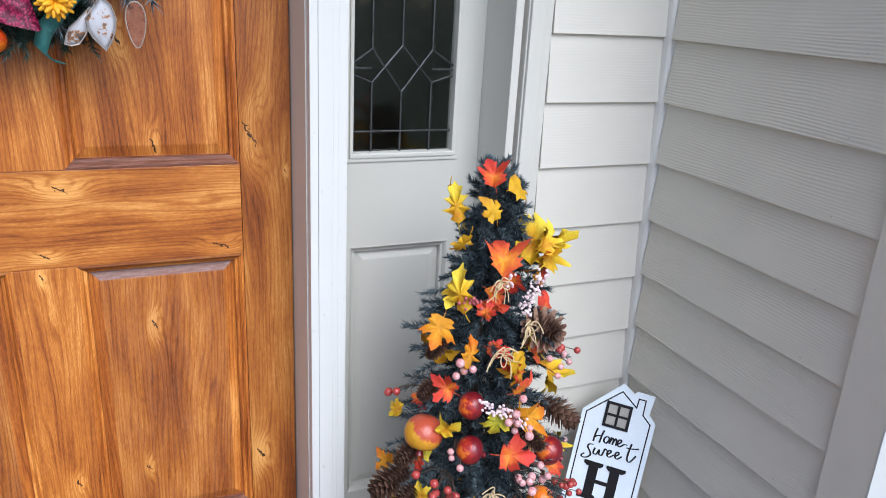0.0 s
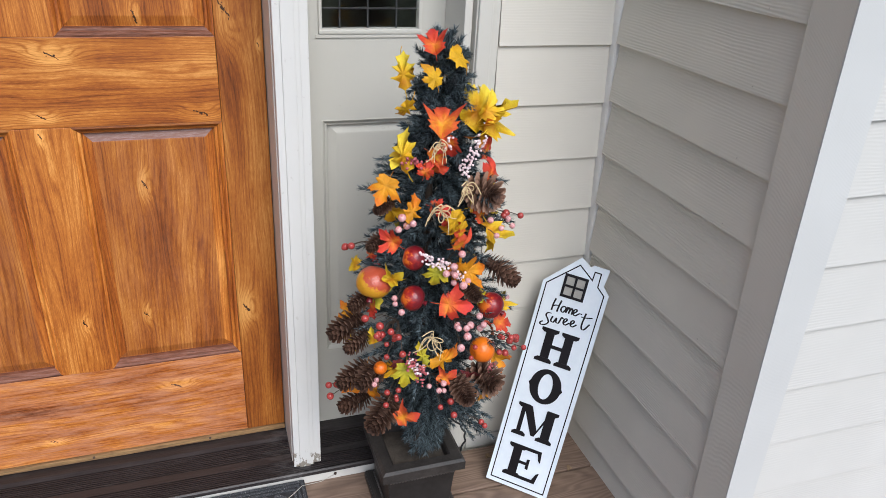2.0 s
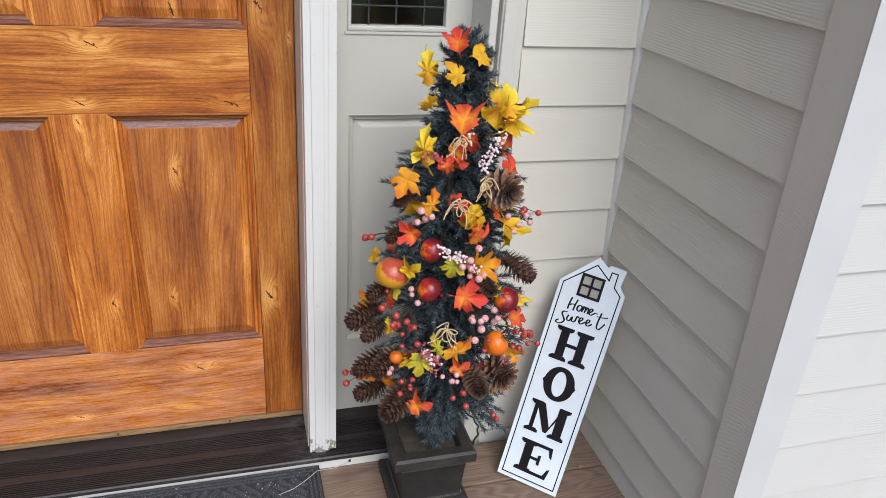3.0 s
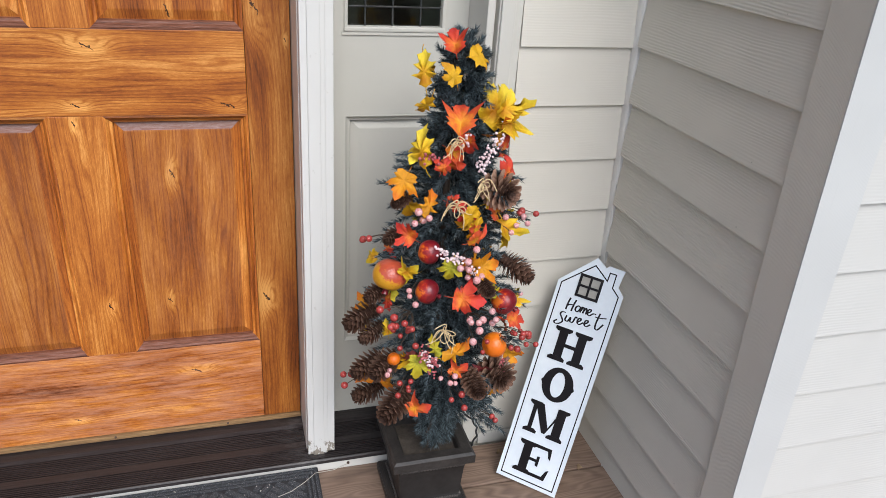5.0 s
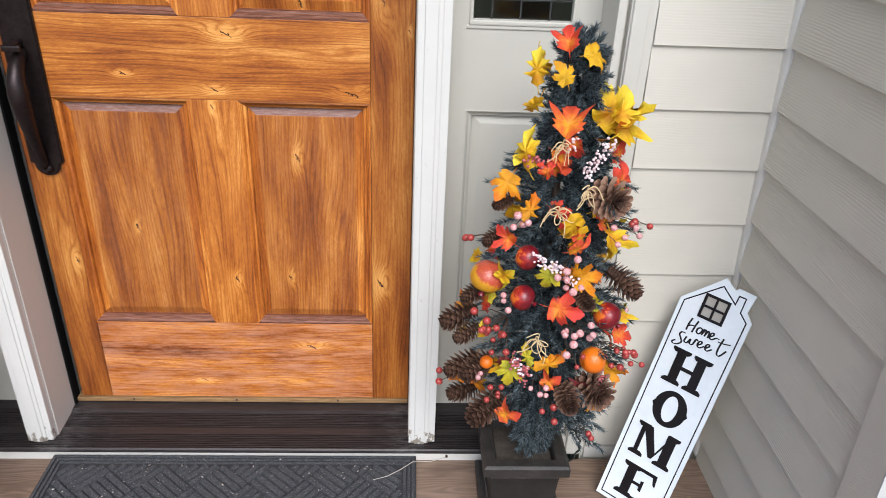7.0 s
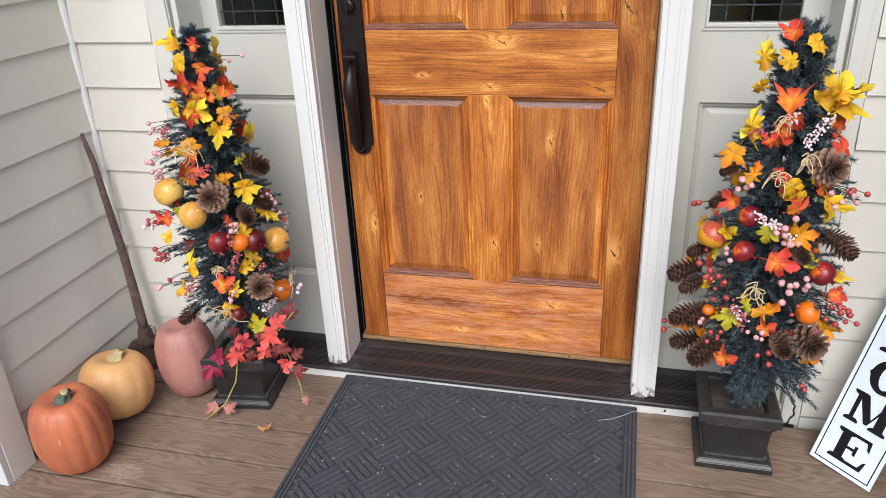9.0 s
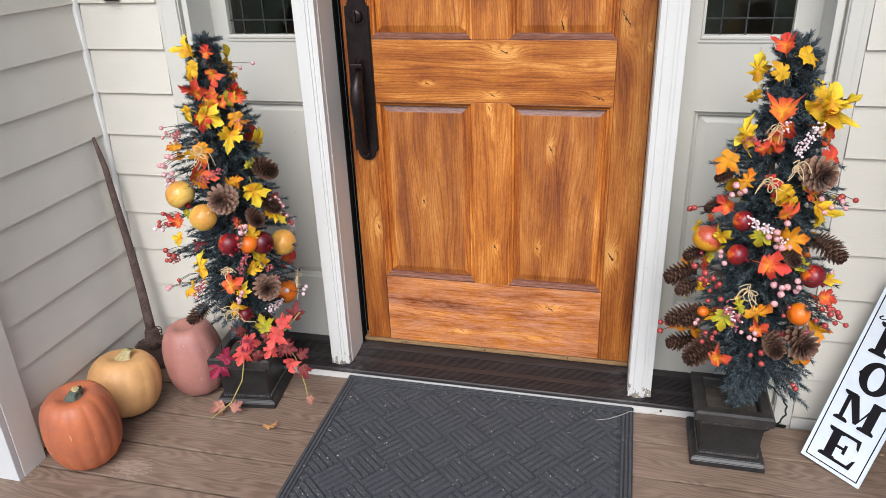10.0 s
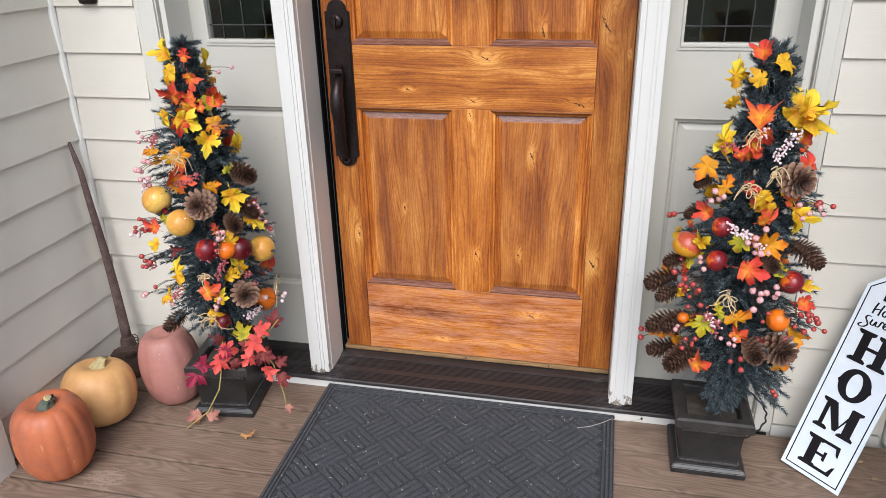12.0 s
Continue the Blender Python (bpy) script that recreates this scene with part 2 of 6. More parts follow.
    v = s.math("ADD", v, s.math("MULTIPLY", pale, 0.14))
    v = s.math("ADD", v, s.math("MULTIPLY", s.math("SUBTRACT", s.noise(cloud.outputs[0], 9.0, 6, 0.7), 0.5), 0.40))
    v = s.math("MULTIPLY_ADD", s.math("SUBTRACT", v, 0.55), 1.75, 0.552)
    k = tint
    col = s.ramp(v, [(0.22, (0.098 * k, 0.022 * k, 0.0055 * k, 1)), (0.44, (0.270 * k, 0.073 * k, 0.0115 * k, 1)), (0.62, (0.430 * k, 0.142 * k, 0.020 * k, 1)), (0.92, (0.76 * k, 0.37 * k, 0.095 * k, 1))])
    col = s.mix(core, col, (0.045, 0.016, 0.006, 1))
    if bleached:
        worn = s.noise(s.coords("Object", (2, 2, 14) if along == "x" else (14, 2, 2)), 5, 5, 0.7)
        col = s.mix(s.math("MULTIPLY", s.math("SUBTRACT", worn, 0.40, clamp=True), bleached, clamp=True), col, lin(206, 152, 122))
    s.colour(col)
    s.bump(fibre, 0.18, 0.0007)
    s.bump(core, -0.4, 0.001)
    s.rough(s.math("MULTIPLY_ADD", patch, 0.25, 0.26))
    return s.mat


weathered = Nodes("bare weathered wood", 0.7)
weathered.colour(weathered.ramp(weathered.noise(weathered.coords("Object", (1.5, 30, 30)), 8, 5, 0.7), [(0.3, lin(92, 66, 42)), (0.6, lin(150, 118, 78)), (0.8, lin(186, 160, 118))]))
weathered = weathered.mat
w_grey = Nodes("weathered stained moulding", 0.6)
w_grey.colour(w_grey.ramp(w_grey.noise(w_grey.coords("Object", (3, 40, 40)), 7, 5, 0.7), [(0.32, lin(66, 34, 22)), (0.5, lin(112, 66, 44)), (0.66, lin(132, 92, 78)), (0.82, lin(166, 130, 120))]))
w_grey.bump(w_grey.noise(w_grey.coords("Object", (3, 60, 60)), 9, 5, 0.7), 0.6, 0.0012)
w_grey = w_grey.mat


def sill_material():
    s = Nodes("black threshold", 0.5, 0.0, 0.4)
    long = s.noise(s.coords("Object", (1.2, 40, 20)), 7, 5, 0.7)
    dust = s.noise(s.coords("Object"), 14, 5, 0.7)
    base = s.ramp(long, [(0.3, (0.009, 0.007, 0.007, 1)), (0.62, (0.030, 0.024, 0.024, 1)), (0.85, (0.085, 0.074, 0.071, 1))])
    base = s.mix(s.math("MULTIPLY", s.math("SUBTRACT", dust, 0.58, clamp=True), 0.5), base, (0.22, 0.20, 0.18, 1))
    at = s.n("ShaderNodeSeparateXYZ", Vector=s.coords("Object"))
    ends = s.math("MULTIPLY", s.math("SUBTRACT", s.math("ABSOLUTE", at.outputs["X"]), 0.36, clamp=True), 9.0, clamp=True)
    grit = s.noise(s.coords("Object", (1, 2.5, 1)), 22, 5, 0.75)
    inside = s.math("LESS_THAN", s.math("ABSOLUTE", at.outputs["X"]), 0.50)
    base = s.mix(s.math("MULTIPLY", s.math("MULTIPLY", ends, inside), s.math("MULTIPLY_ADD", grit, 2.2, -0.95, clamp=True)), base, (0.17, 0.16, 0.155, 1))
    s.colour(base)
    s.bump(long, 0.4, 0.001)
    s.rough(s.math("MULTIPLY_ADD", dust, 0.35, 0.22))
    return s.mat


black_sill = sill_material()


def deck_material():
    s = Nodes("composite deck board", 0.62, 0, 0.35)
    v = s.offset(s.coords("Object", (0.9, 14, 14)), 9.0)
    flow = s.noise(s.offset(s.coords("Object", (1.0, 5.0, 1.0)), 9.0), 2.6, 2, 0.45)
    across = s.n("ShaderNodeSeparateXYZ", Vector=s.coords("Object")).outputs["Y"]
    wave = s.math("MULTIPLY_ADD", s.math("SINE", s.math("MULTIPLY_ADD", flow, 95.0, s.math("MULTIPLY", across, 420.0))), 0.5, 0.5)
    fine = s.noise(v, 9, 6, 0.7)
    broad = s.noise(s.coords("Object"), 3.0, 5, 0.65)
    g = s.math("ADD", s.math("MULTIPLY", wave, 0.20), s.math("MULTIPLY_ADD", fine, 0.55, 0.12))
    base = s.ramp(g, [(0.30, lin(93, 76, 64)), (0.5, lin(118, 98, 83)), (0.72, lin(140, 119, 103))])
    base = s.mix(s.math("MULTIPLY", s.math("SUBTRACT", broad, 0.42, clamp=True), 0.9), base, lin(158, 138, 124))
    scuff = s.noise(s.coords("Object", (3, 12, 3), (0, 0, 0.3)), 11, 5, 0.75)
    base = s.mix(s.math("MULTIPLY", s.math("GREATER_THAN", scuff, 0.74), 0.30), base, lin(186, 170, 152))
    where = s.n("ShaderNodeSeparateXYZ", Vector=s.n("ShaderNodeNewGeometry").outputs["Position"])
    far = s.math("ADD", s.math("POWER", s.math("DIVIDE", s.math("ABSOLUTE", s.math("ADD", where.outputs["X"], 0.925)), 0.075), 2.0), s.math("POWER", s.math("DIVIDE", s.math("ABSOLUTE", s.math("ADD", where.outputs["Y"], 0.71)), 0.05), 2.0))
    turn = s.n("ShaderNodeMapping", Vector=s.n("ShaderNodeNewGeometry").outputs["Position"])
    turn.inputs["Rotation"].default_value = (0, 0, -0.5)
    turn.inputs["Scale"].default_value = (0.35, 1.6, 1.0)
    scrape = s.noise(turn.outputs["Vector"], 75, 5, 0.75)
    base = s.mix(s.math("MULTIPLY", s.math("GREATER_THAN", s.math("MULTIPLY_ADD", far, -0.16, scrape), 0.44), 0.38), base, lin(178, 158, 140))
    s.colour(base)
    s.bump(g, 0.4, 0.0009)
    s.rough(s.math("MULTIPLY_ADD", broad, 0.3, 0.42))
    return s.mat


deck_mat = deck_material()


def mat_material():
    s = Nodes("charcoal carpet", 0.95, 0, 0.15)
    fuzz = s.noise(s.coords("Object"), 420, 3, 0.7)
    broad = s.noise(s.coords("Object"), 9, 4, 0.6)
    lint = s.noise(s.coords("Object"), 210, 2, 0.5)
    base = s.ramp(fuzz, [(0.3, (0.020, 0.021, 0.024, 1)), (0.52, (0.060, 0.063, 0.068, 1)), (0.72, (0.22, 0.225, 0.235, 1))])
    base = s.mix(s.math("MULTIPLY", broad, 0.35), base, (0.075, 0.077, 0.085, 1))
    base = s.mix(s.math("MULTIPLY", s.math("GREATER_THAN", lint, 0.69), 0.8), base, (0.32, 0.31, 0.30, 1))
    s.colour(base)
    s.bump(fuzz, 0.9, 0.003)
    return s.mat


carpet = mat_material()


def plain(name, a, b, scale=20, rough=0.5, metal=0.0, bumpy=0.2, dist=0.001, spec=0.5, per_object=0.0):
    """Two tones mixed by noise at two scales."""
    s = Nodes(name, rough, metal, spec)
    v = s.offset(s.coords("Object"), 5.0)
    n = s.math("ADD", s.math("MULTIPLY", s.noise(v, scale, 5, 0.65), 0.65), s.math("MULTIPLY", s.noise(v, scale * 6, 3, 0.6), 0.35))
    col = s.ramp(n, [(0.32, a), (0.68, b)])
    if per_object:
        col = s.mix(s.math("MULTIPLY", s.random(), per_object), col, tuple(c * 0.35 for c in a[:3]) + (1,))
    s.colour(col)
    if bumpy:
        s.bump(n, bumpy, dist)
    return s.mat


bronze = plain("oil-rubbed bronze", (0.015, 0.010, 0.010, 1), (0.040, 0.028, 0.027, 1), 30, 0.38, 0.7, 0.1)
backing = plain("black rubber mat backing", (0.014, 0.014, 0.016, 1), (0.040, 0.042, 0.046, 1), 60, 0.85, 0, 0.3)
rubber = plain("black seal and gap shade", (0.003, 0.003, 0.003, 1), (0.007, 0.007, 0.007, 1), 40, 0.9, 0, 0.2, 0.001, 0.1)
planter_mat = plain("black worn planter", (0.006, 0.0055, 0.0055, 1), (0.026, 0.024, 0.023, 1), 12, 0.40, 0.0, 0.3, 0.0015)
planter_dust = plain("dusty planter rim", (0.007, 0.006, 0.0055, 1), (0.040, 0.034, 0.030, 1), 24, 0.55, 0.0, 0.6, 0.003)
rope_mat = plain("worn moulded rope", (0.022, 0.019, 0.017, 1), (0.12, 0.105, 0.095, 1), 60, 0.5)
foam = plain("planter foam fill", (0.030, 0.024, 0.018, 1), (0.085, 0.068, 0.052, 1), 40, 0.9, 0, 0.8, 0.004)
rust = plain("rusty iron", (0.030, 0.018, 0.014, 1), (0.12, 0.075, 0.058, 1), 28, 0.75, 0.25, 0.7, 0.003)
lead = plain("dark lead came", (0.035, 0.035, 0.036, 1), (0.12, 0.12, 0.12, 1), 60, 0.42, 0.7)
twig_mat = plain("brown wire twig", (0.035, 0.022, 0.014, 1), (0.09, 0.06, 0.04, 1), 80, 0.7)
raffia = plain("pale raffia", lin(176, 148, 104), lin(222, 202, 160), 60, 0.7, 0, 0.3, 0.001)
cord_mat = plain("black cord", (0.006, 0.006, 0.006, 1), (0.02, 0.02, 0.02, 1), 80, 0.5)
string_mat = plain("pale thread", lin(170, 165, 155), lin(205, 200, 190), 80, 0.8)
debris = plain("dry debris", lin(96, 74, 54), lin(170, 146, 112), 60, 0.85)
plaster = plain("interior plaster", lin(150, 140, 125), lin(170, 160, 145), 6, 0.8)
ceiling_mat = plain("porch ceiling paint", lin(214, 212, 206), lin(226, 224, 219), 5, 0.6)
grass_mat = plain("lawn", (0.035, 0.055, 0.018, 1), (0.075, 0.10, 0.04, 1), 2, 0.9, 0, 0.5, 0.02)
sign_white = plain("white enamelled tin", lin(214, 221, 228), lin(228, 234, 239), 8, 0.3, 0, 0.05)
sign_black = plain("black enamel", (0.005, 0.0035, 0.004, 1), (0.011, 0.008, 0.009, 1), 30, 0.38, 0, 0.05, 0.001, 0.25)


def needle_material():
    """Each needle has its own tone between near black and frosted blue-green."""
    s = Nodes("blue-green artificial needles", 0.55, 0, 0.4)
    one = s.n("ShaderNodeNewGeometry").outputs["Random Per Island"]
    patch = s.noise(s.coords("Object"), 30, 3, 0.6)
    g = s.math("ADD", s.math("MULTIPLY", one, 0.65), s.math("MULTIPLY", patch, 0.4))
    s.colour(s.ramp(g, [(0.26, (0.005, 0.008, 0.009, 1)), (0.53, (0.044, 0.064, 0.070, 1)), (0.82, (0.185, 0.23, 0.25, 1))]))
    return s.mat


needle_mat = needle_material()


def cone_material():
    """Scales run from a dark root to a paler, greyer tip."""
    s = Nodes("pine cone brown", 0.72, 0, 0.3)
    sep = s.n("ShaderNodeSeparateXYZ", Vector=s.coords("Object"))
    r = s.math("SQRT", s.math("ADD", s.math("MULTIPLY", sep.outputs["X"], sep.outputs["X"]), s.math("MULTIPLY", sep.outputs["Y"], sep.outputs["Y"])))
    n = s.noise(s.coords("Object"), 9, 4, 0.6)
    g = s.math("ADD", s.math("MULTIPLY", r, 0.8), s.math("MULTIPLY", s.math("SUBTRACT", n, 0.5), 0.5))
    col = s.ramp(g, [(0.12, (0.034, 0.016, 0.010, 1)), (0.36, (0.165, 0.085, 0.055, 1)), (0.64, (0.44, 0.27, 0.185, 1))])
    s.colour(s.mix(s.math("MULTIPLY", s.random(), 0.3), col, (0.07, 0.035, 0.022, 1)))
    s.bump(n, 0.3, 0.05)
    return s.mat


cone_mat = cone_material()


def glass_material():
    s = Nodes("clear bevelled glass", 0.03, 0, 0.5)
    s.p.inputs["Transmission Weight"].default_value = 1.0
    s.p.inputs["IOR"].default_value = 1.46
    s.colour((0.86, 0.90, 0.88, 1))
    s.bump(s.noise(s.coords("Object"), 22, 2, 0.5), 0.25, 0.003)
    return s.mat


glass = glass_material()


def leaf_material(name, heart, middle, tip):
    """Silk leaf: colour runs from the heart to the tips, with veins of noise."""
    s = Nodes(name, 0.55, 0, 0.35)
    c = s.coords("Object")
    sep = s.n("ShaderNodeSeparateXYZ", Vector=c)
    dx = s.math("MULTIPLY", sep.outputs["X"], sep.outputs["X"])
    dy = s.math("POWER", s.math("ABSOLUTE", s.math("SUBTRACT", sep.outputs["Y"], 0.22)), 2.0)
    d = s.math("SQRT", s.math("ADD", dx, dy))
    wob = s.noise(s.offset(c, 6.0), 3.5, 3, 0.6)
    d = s.math("ADD", d, s.math("MULTIPLY", s.math("SUBTRACT", wob, 0.5), 0.7))
    col = s.ramp(d, [(0.02, heart), (0.28, middle), (0.62, tip)])
    fine = s.noise(c, 26, 3, 0.6)
    col = s.mix(s.math("MULTIPLY", fine, 0.42), col, tuple(q * 0.40 for q in middle[:3]) + (1,))
    s.colour(col)
    s.bump(fine, 0.3, 0.02)
    s.p.inputs["Subsurface Weight"].default_value = 0.0
    return s.mat


LEAF = {
    "r": leaf_material("red silk leaf", lin(228, 140, 40), lin(212, 72, 42), lin(206, 58, 52)),
    "o": leaf_material("red-orange silk leaf", lin(232, 164, 34), lin(224, 100, 48), lin(214, 74, 56)),
    "a": leaf_material("amber silk leaf", lin(190, 130, 20), lin(220, 150, 16), lin(212, 110, 20)),
    "g": leaf_material("gold silk leaf", lin(196, 150, 20), lin(222, 172, 20), lin(198, 138, 16)),
    "y": leaf_material("yellow silk leaf", lin(206, 134, 18), lin(228, 182, 22), lin(238, 212, 60)),
    "l": leaf_material("olive-yellow silk leaf", lin(140, 138, 30), lin(190, 178, 40), lin(206, 180, 40)),
    "c": leaf_material("coral ivy leaf", lin(176, 70, 62), lin(214, 76, 68), lin(222, 96, 84)),
    "m": leaf_material("magenta ivy leaf", lin(120, 40, 56), lin(150, 36, 66), lin(140, 30, 60)),
    "d": leaf_material("dark red ivy leaf", lin(120, 60, 50), lin(128, 50, 48), lin(100, 36, 40)),
    "p": leaf_material("dry pinkish ivy leaf", lin(170, 120, 96), lin(176, 120, 104), lin(150, 96, 84)),
}


def fruit_material(name, low, mid, high, tilt, edges=(0.2, 0.5, 0.8), spots=0.0):
    """Painted fruit, blushing from one side to the other."""
    s = Nodes(name, 0.3, 0, 0.5)
    c = s.offset(s.coords("Object"), 4.0)
    sep = s.n("ShaderNodeSeparateXYZ", Vector=s.coords("Object"))
    g = s.math("ADD", s.math("MULTIPLY", sep.outputs["Z"], tilt), s.math("MULTIPLY", sep.outputs["X"], 0.3))
    g = s.math("ADD", g, s.math("MULTIPLY", s.noise(c, 2.2, 4, 0.65), 0.9))
    col = s.ramp(g, [(edges[0], low), (edges[1], mid), (edges[2], high)])
    spot = s.noise(c, 5.5, 3, 0.55)
    col = s.mix(s.math("MULTIPLY", s.math("GREATER_THAN", spot, 0.70), spots), col, lin(128, 44, 30))
    col = s.mix(s.math("MULTIPLY", s.noise(c, 11, 4, 0.7), 0.22), col, tuple(q * 0.5 for q in mid[:3]) + (1,))
    s.colour(col)
    s.bump(s.noise(c, 5, 3, 0.5), 0.10, 0.03)
    return s.mat


FRUIT = {
    "p": fruit_material("red and yellow fruit", lin(206, 150, 34), lin(200, 114, 50), lin(176, 74, 52), -0.45, (0.47, 0.52, 0.58), 0.3),
    "r": fruit_material("dark red fruit", lin(216, 110, 30), lin(160, 36, 30), lin(104, 18, 30), 0.4, (0.0, 0.08, 0.32)),
    "o": fruit_material("orange fruit", lin(222, 110, 20), lin(224, 122, 24), lin(196, 60, 18), 0.3),
    "y": fruit_material("yellow blushed fruit", lin(206, 146, 66), lin(222, 180, 82), lin(230, 194, 112), 0.4, (0.1, 0.34, 0.75), 0.8),
    "d": fruit_material("maroon fruit", lin(120, 26, 34), lin(96, 18, 26), lin(70, 12, 22), 0.4),
}
BERRY = {
    "c": plain("coral berry", lin(136, 34, 36), lin(194, 88, 80), 1.1, 0.16, 0, 0.1, 0.02, 0.5, 0.25),
    "p": plain("frosted pink berry", lin(178, 74, 72), lin(236, 206, 206), 1.2, 0.18, 0, 0.1, 0.02, 0.5, 0.15),
    "w": plain("pale pink-white berry", lin(214, 170, 176), lin(244, 236, 236), 90, 0.4, 0, 0.2),
    "s": plain("small dark red berry", lin(132, 34, 44), lin(206, 120, 124), 120, 0.35, 0, 0.1),
}


def pumpkin_material(name, a, b, crease):
    s = Nodes(name, 0.5, 0, 0.4)
    v = s.coords("Object")
    n = s.math("ADD", s.math("MULTIPLY", s.noise(v, 5, 3, 0.55), 0.6), s.math("MULTIPLY", s.noise(v, 26, 5, 0.7), 0.4))
    col = s.ramp(n, [(0.34, a), (0.64, b)])
    scratch = s.noise(s.coords("Object", (3, 3, 0.7), (0.5, 0.3, 0)), 26, 4, 0.6)
    col = s.mix(s.math("MULTIPLY", s.math("GREATER_THAN", scratch, 0.70), 0.45), col, lin(222, 172, 132))
    spots = s.noise(v, 60, 3, 0.6)
    col = s.mix(s.math("MULTIPLY", s.math("GREATER_THAN", spots, 0.73), 0.5), col, lin(236, 180, 120))
    scar = s.noise(s.coords("Object", (1, 1, 0.4)), 24, 4, 0.7)
    col = s.mix(s.math("MULTIPLY", s.math("GREATER_THAN", scar, 0.72), 0.4), col, crease)
    s.colour(col)
    s.bump(s.noise(v, 90, 3, 0.6), 0.12, 0.001)
    s.rough(s.math("MULTIPLY_ADD", n, 0.25, 0.36))
    return s.mat

# ---- the setting ----
PITCH, LAP0 = 0.1335, 0.0235          # siding course height, lowest lap edge
TOP = 2.75                            # porch ceiling
WALL_Y = -0.112                       # sheathing plane of the front wall
LEFT_X = -1.250                       # sheathing plane of the left side wall
CORNER_Y = -0.765                     # outer face plane of the house front


def right_face(z):
    """x of the lap edges on the right side wall, which leans inwards a little."""
    return 1.2095 + 0.024 * (1.1 - z)


floor = solid("floor", box(-2.6, 2.6, -3.2, -0.15, -0.12, -0.028), plain("deck joists", (0.03, 0.022, 0.018, 1), (0.07, 0.05, 0.04, 1), 8, 0.9), "brown composite porch deck with grooved grain", "floor")
ground = solid("ground", box(-400, 400, -400, 60, -0.9, -0.5), grass_mat, "lawn beyond the porch", "ground")
wall_front = solid("wall_front", box(0.93, 1.40, WALL_Y - 0.0075, 0.10, -0.1, TOP), siding_x, "greige lap siding wall beside the entrance", "wall")
add = bmesh.new()
add_box(add, -1.42, -0.96, WALL_Y - 0.0075, 0.10, -0.1, TOP)
wall_front_left = solid("wall_front_left", add, siding_x, "greige lap siding wall beside the entrance", "wall")
solid("wall_over_door", box(-0.96, 0.93, WALL_Y, 0.10, 2.16, TOP), siding_x, "greige wall above the entrance", "wall")
wall_right = solid("wall_right", prism([(right_face(-0.1) + 0.0145, -0.1), (1.40, -0.1), (1.40, TOP), (right_face(TOP) + 0.0145, TOP)], "y", -0.753, WALL_Y - 0.009), siding_y, "greige lap siding side wall of the porch recess", "wall")
wall_left = solid("wall_left", box(LEFT_X - 0.16, LEFT_X + 0.0075, CORNER_Y + 0.012, WALL_Y - 0.009, -0.1, TOP), siding_y, "greige lap siding side wall of the porch recess", "wall")
wall_outer_right = solid("wall_outer_right", box(1.27, 3.6, CORNER_Y + 0.012, CORNER_Y + 0.15, -0.5, TOP), siding_x, "sunlit pale lap siding of the house front", "wall")
wall_outer_left = solid("wall_outer_left", box(-3.6, -1.42, CORNER_Y + 0.012, CORNER_Y + 0.15, -0.5, TOP), siding_x, "pale lap siding of the house front", "wall")
ceiling = solid("ceiling", box(-3.6, 3.6, -0.95, 0.10, TOP, TOP + 0.1), ceiling_mat, "off-white porch ceiling", "ceiling")
room = bmesh.new()
add_box(room, -1.4, 1.4, 1.6, 1.7, -0.1, 2.6)
add_box(room, -1.5, -1.4, 0.10, 1.7, -0.1, 2.6)
add_box(room, 1.4, 1.5, 0.10, 1.7, -0.1, 2.6)
add_box(room, -1.4, 1.4, 0.10, 1.6, 2.5, 2.6)
add_box(room, -1.4, 1.4, 0.06, 1.6, -0.1, 0.02)
solid("wall_hall", room, plain("dim hall paint", lin(96, 86, 74), lin(120, 108, 92), 5, 0.8), "dim entrance hall behind the glass", "wall")

# corner boards and inside corner strips


def leaning(x0, x1, y0, y1, z0, z1, bevel=0.0015):
    """A board standing against the right side wall, from x0 to x1 behind its lap edges."""
    bm = prism([(right_face(z0) + x0, z0), (right_face(z0) + x1, z0), (right_face(z1) + x1, z1), (right_face(z1) + x0, z1)], "y", y0, y1)
    bmesh.ops.bevel(bm, geom=bm.edges[:], offset=bevel, segments=2, affect="EDGES", profile=0.6)
    return bm


trim = solid("trim", leaning(-0.004, 0.019, -0.7785, -0.6945, -0.03, TOP), trim_z, "greige rough-sawn corner board of the recess", "trim")
solid("trim", prism([(right_face(-0.03) - 0.0045, -0.03), (1.292, -0.03), (1.292, TOP), (right_face(TOP) - 0.0045, TOP)], "y", -0.7815, -0.7788), trim_front_z, "pale corner board on the house front", "trim")
solid("trim", box(LEFT_X - 0.05, -1.206, -0.806, -0.722, -0.03, TOP, 0.002), trim_z, "greige corner board of the recess", "trim")
solid("trim", box(-1.302, -1.208, -0.826, -0.8065, -0.03, TOP, 0.002), trim_front_z, "pale corner board on the house front", "trim")
solid("trim", leaning(0.003, 0.034, -0.1560, WALL_Y - 0.009, 0.0, TOP, 0.011), strip_white, "slim painted strip in the inside corner", "trim")
solid("trim", box(LEFT_X + 0.001, -1.222, -0.146, WALL_Y - 0.009, 0.0, TOP, 0.010), strip_white, "slim painted strip in the inside corner", "trim")

# door posts: each a core with a stepped casing on the front
SILL_TOP = 0.050


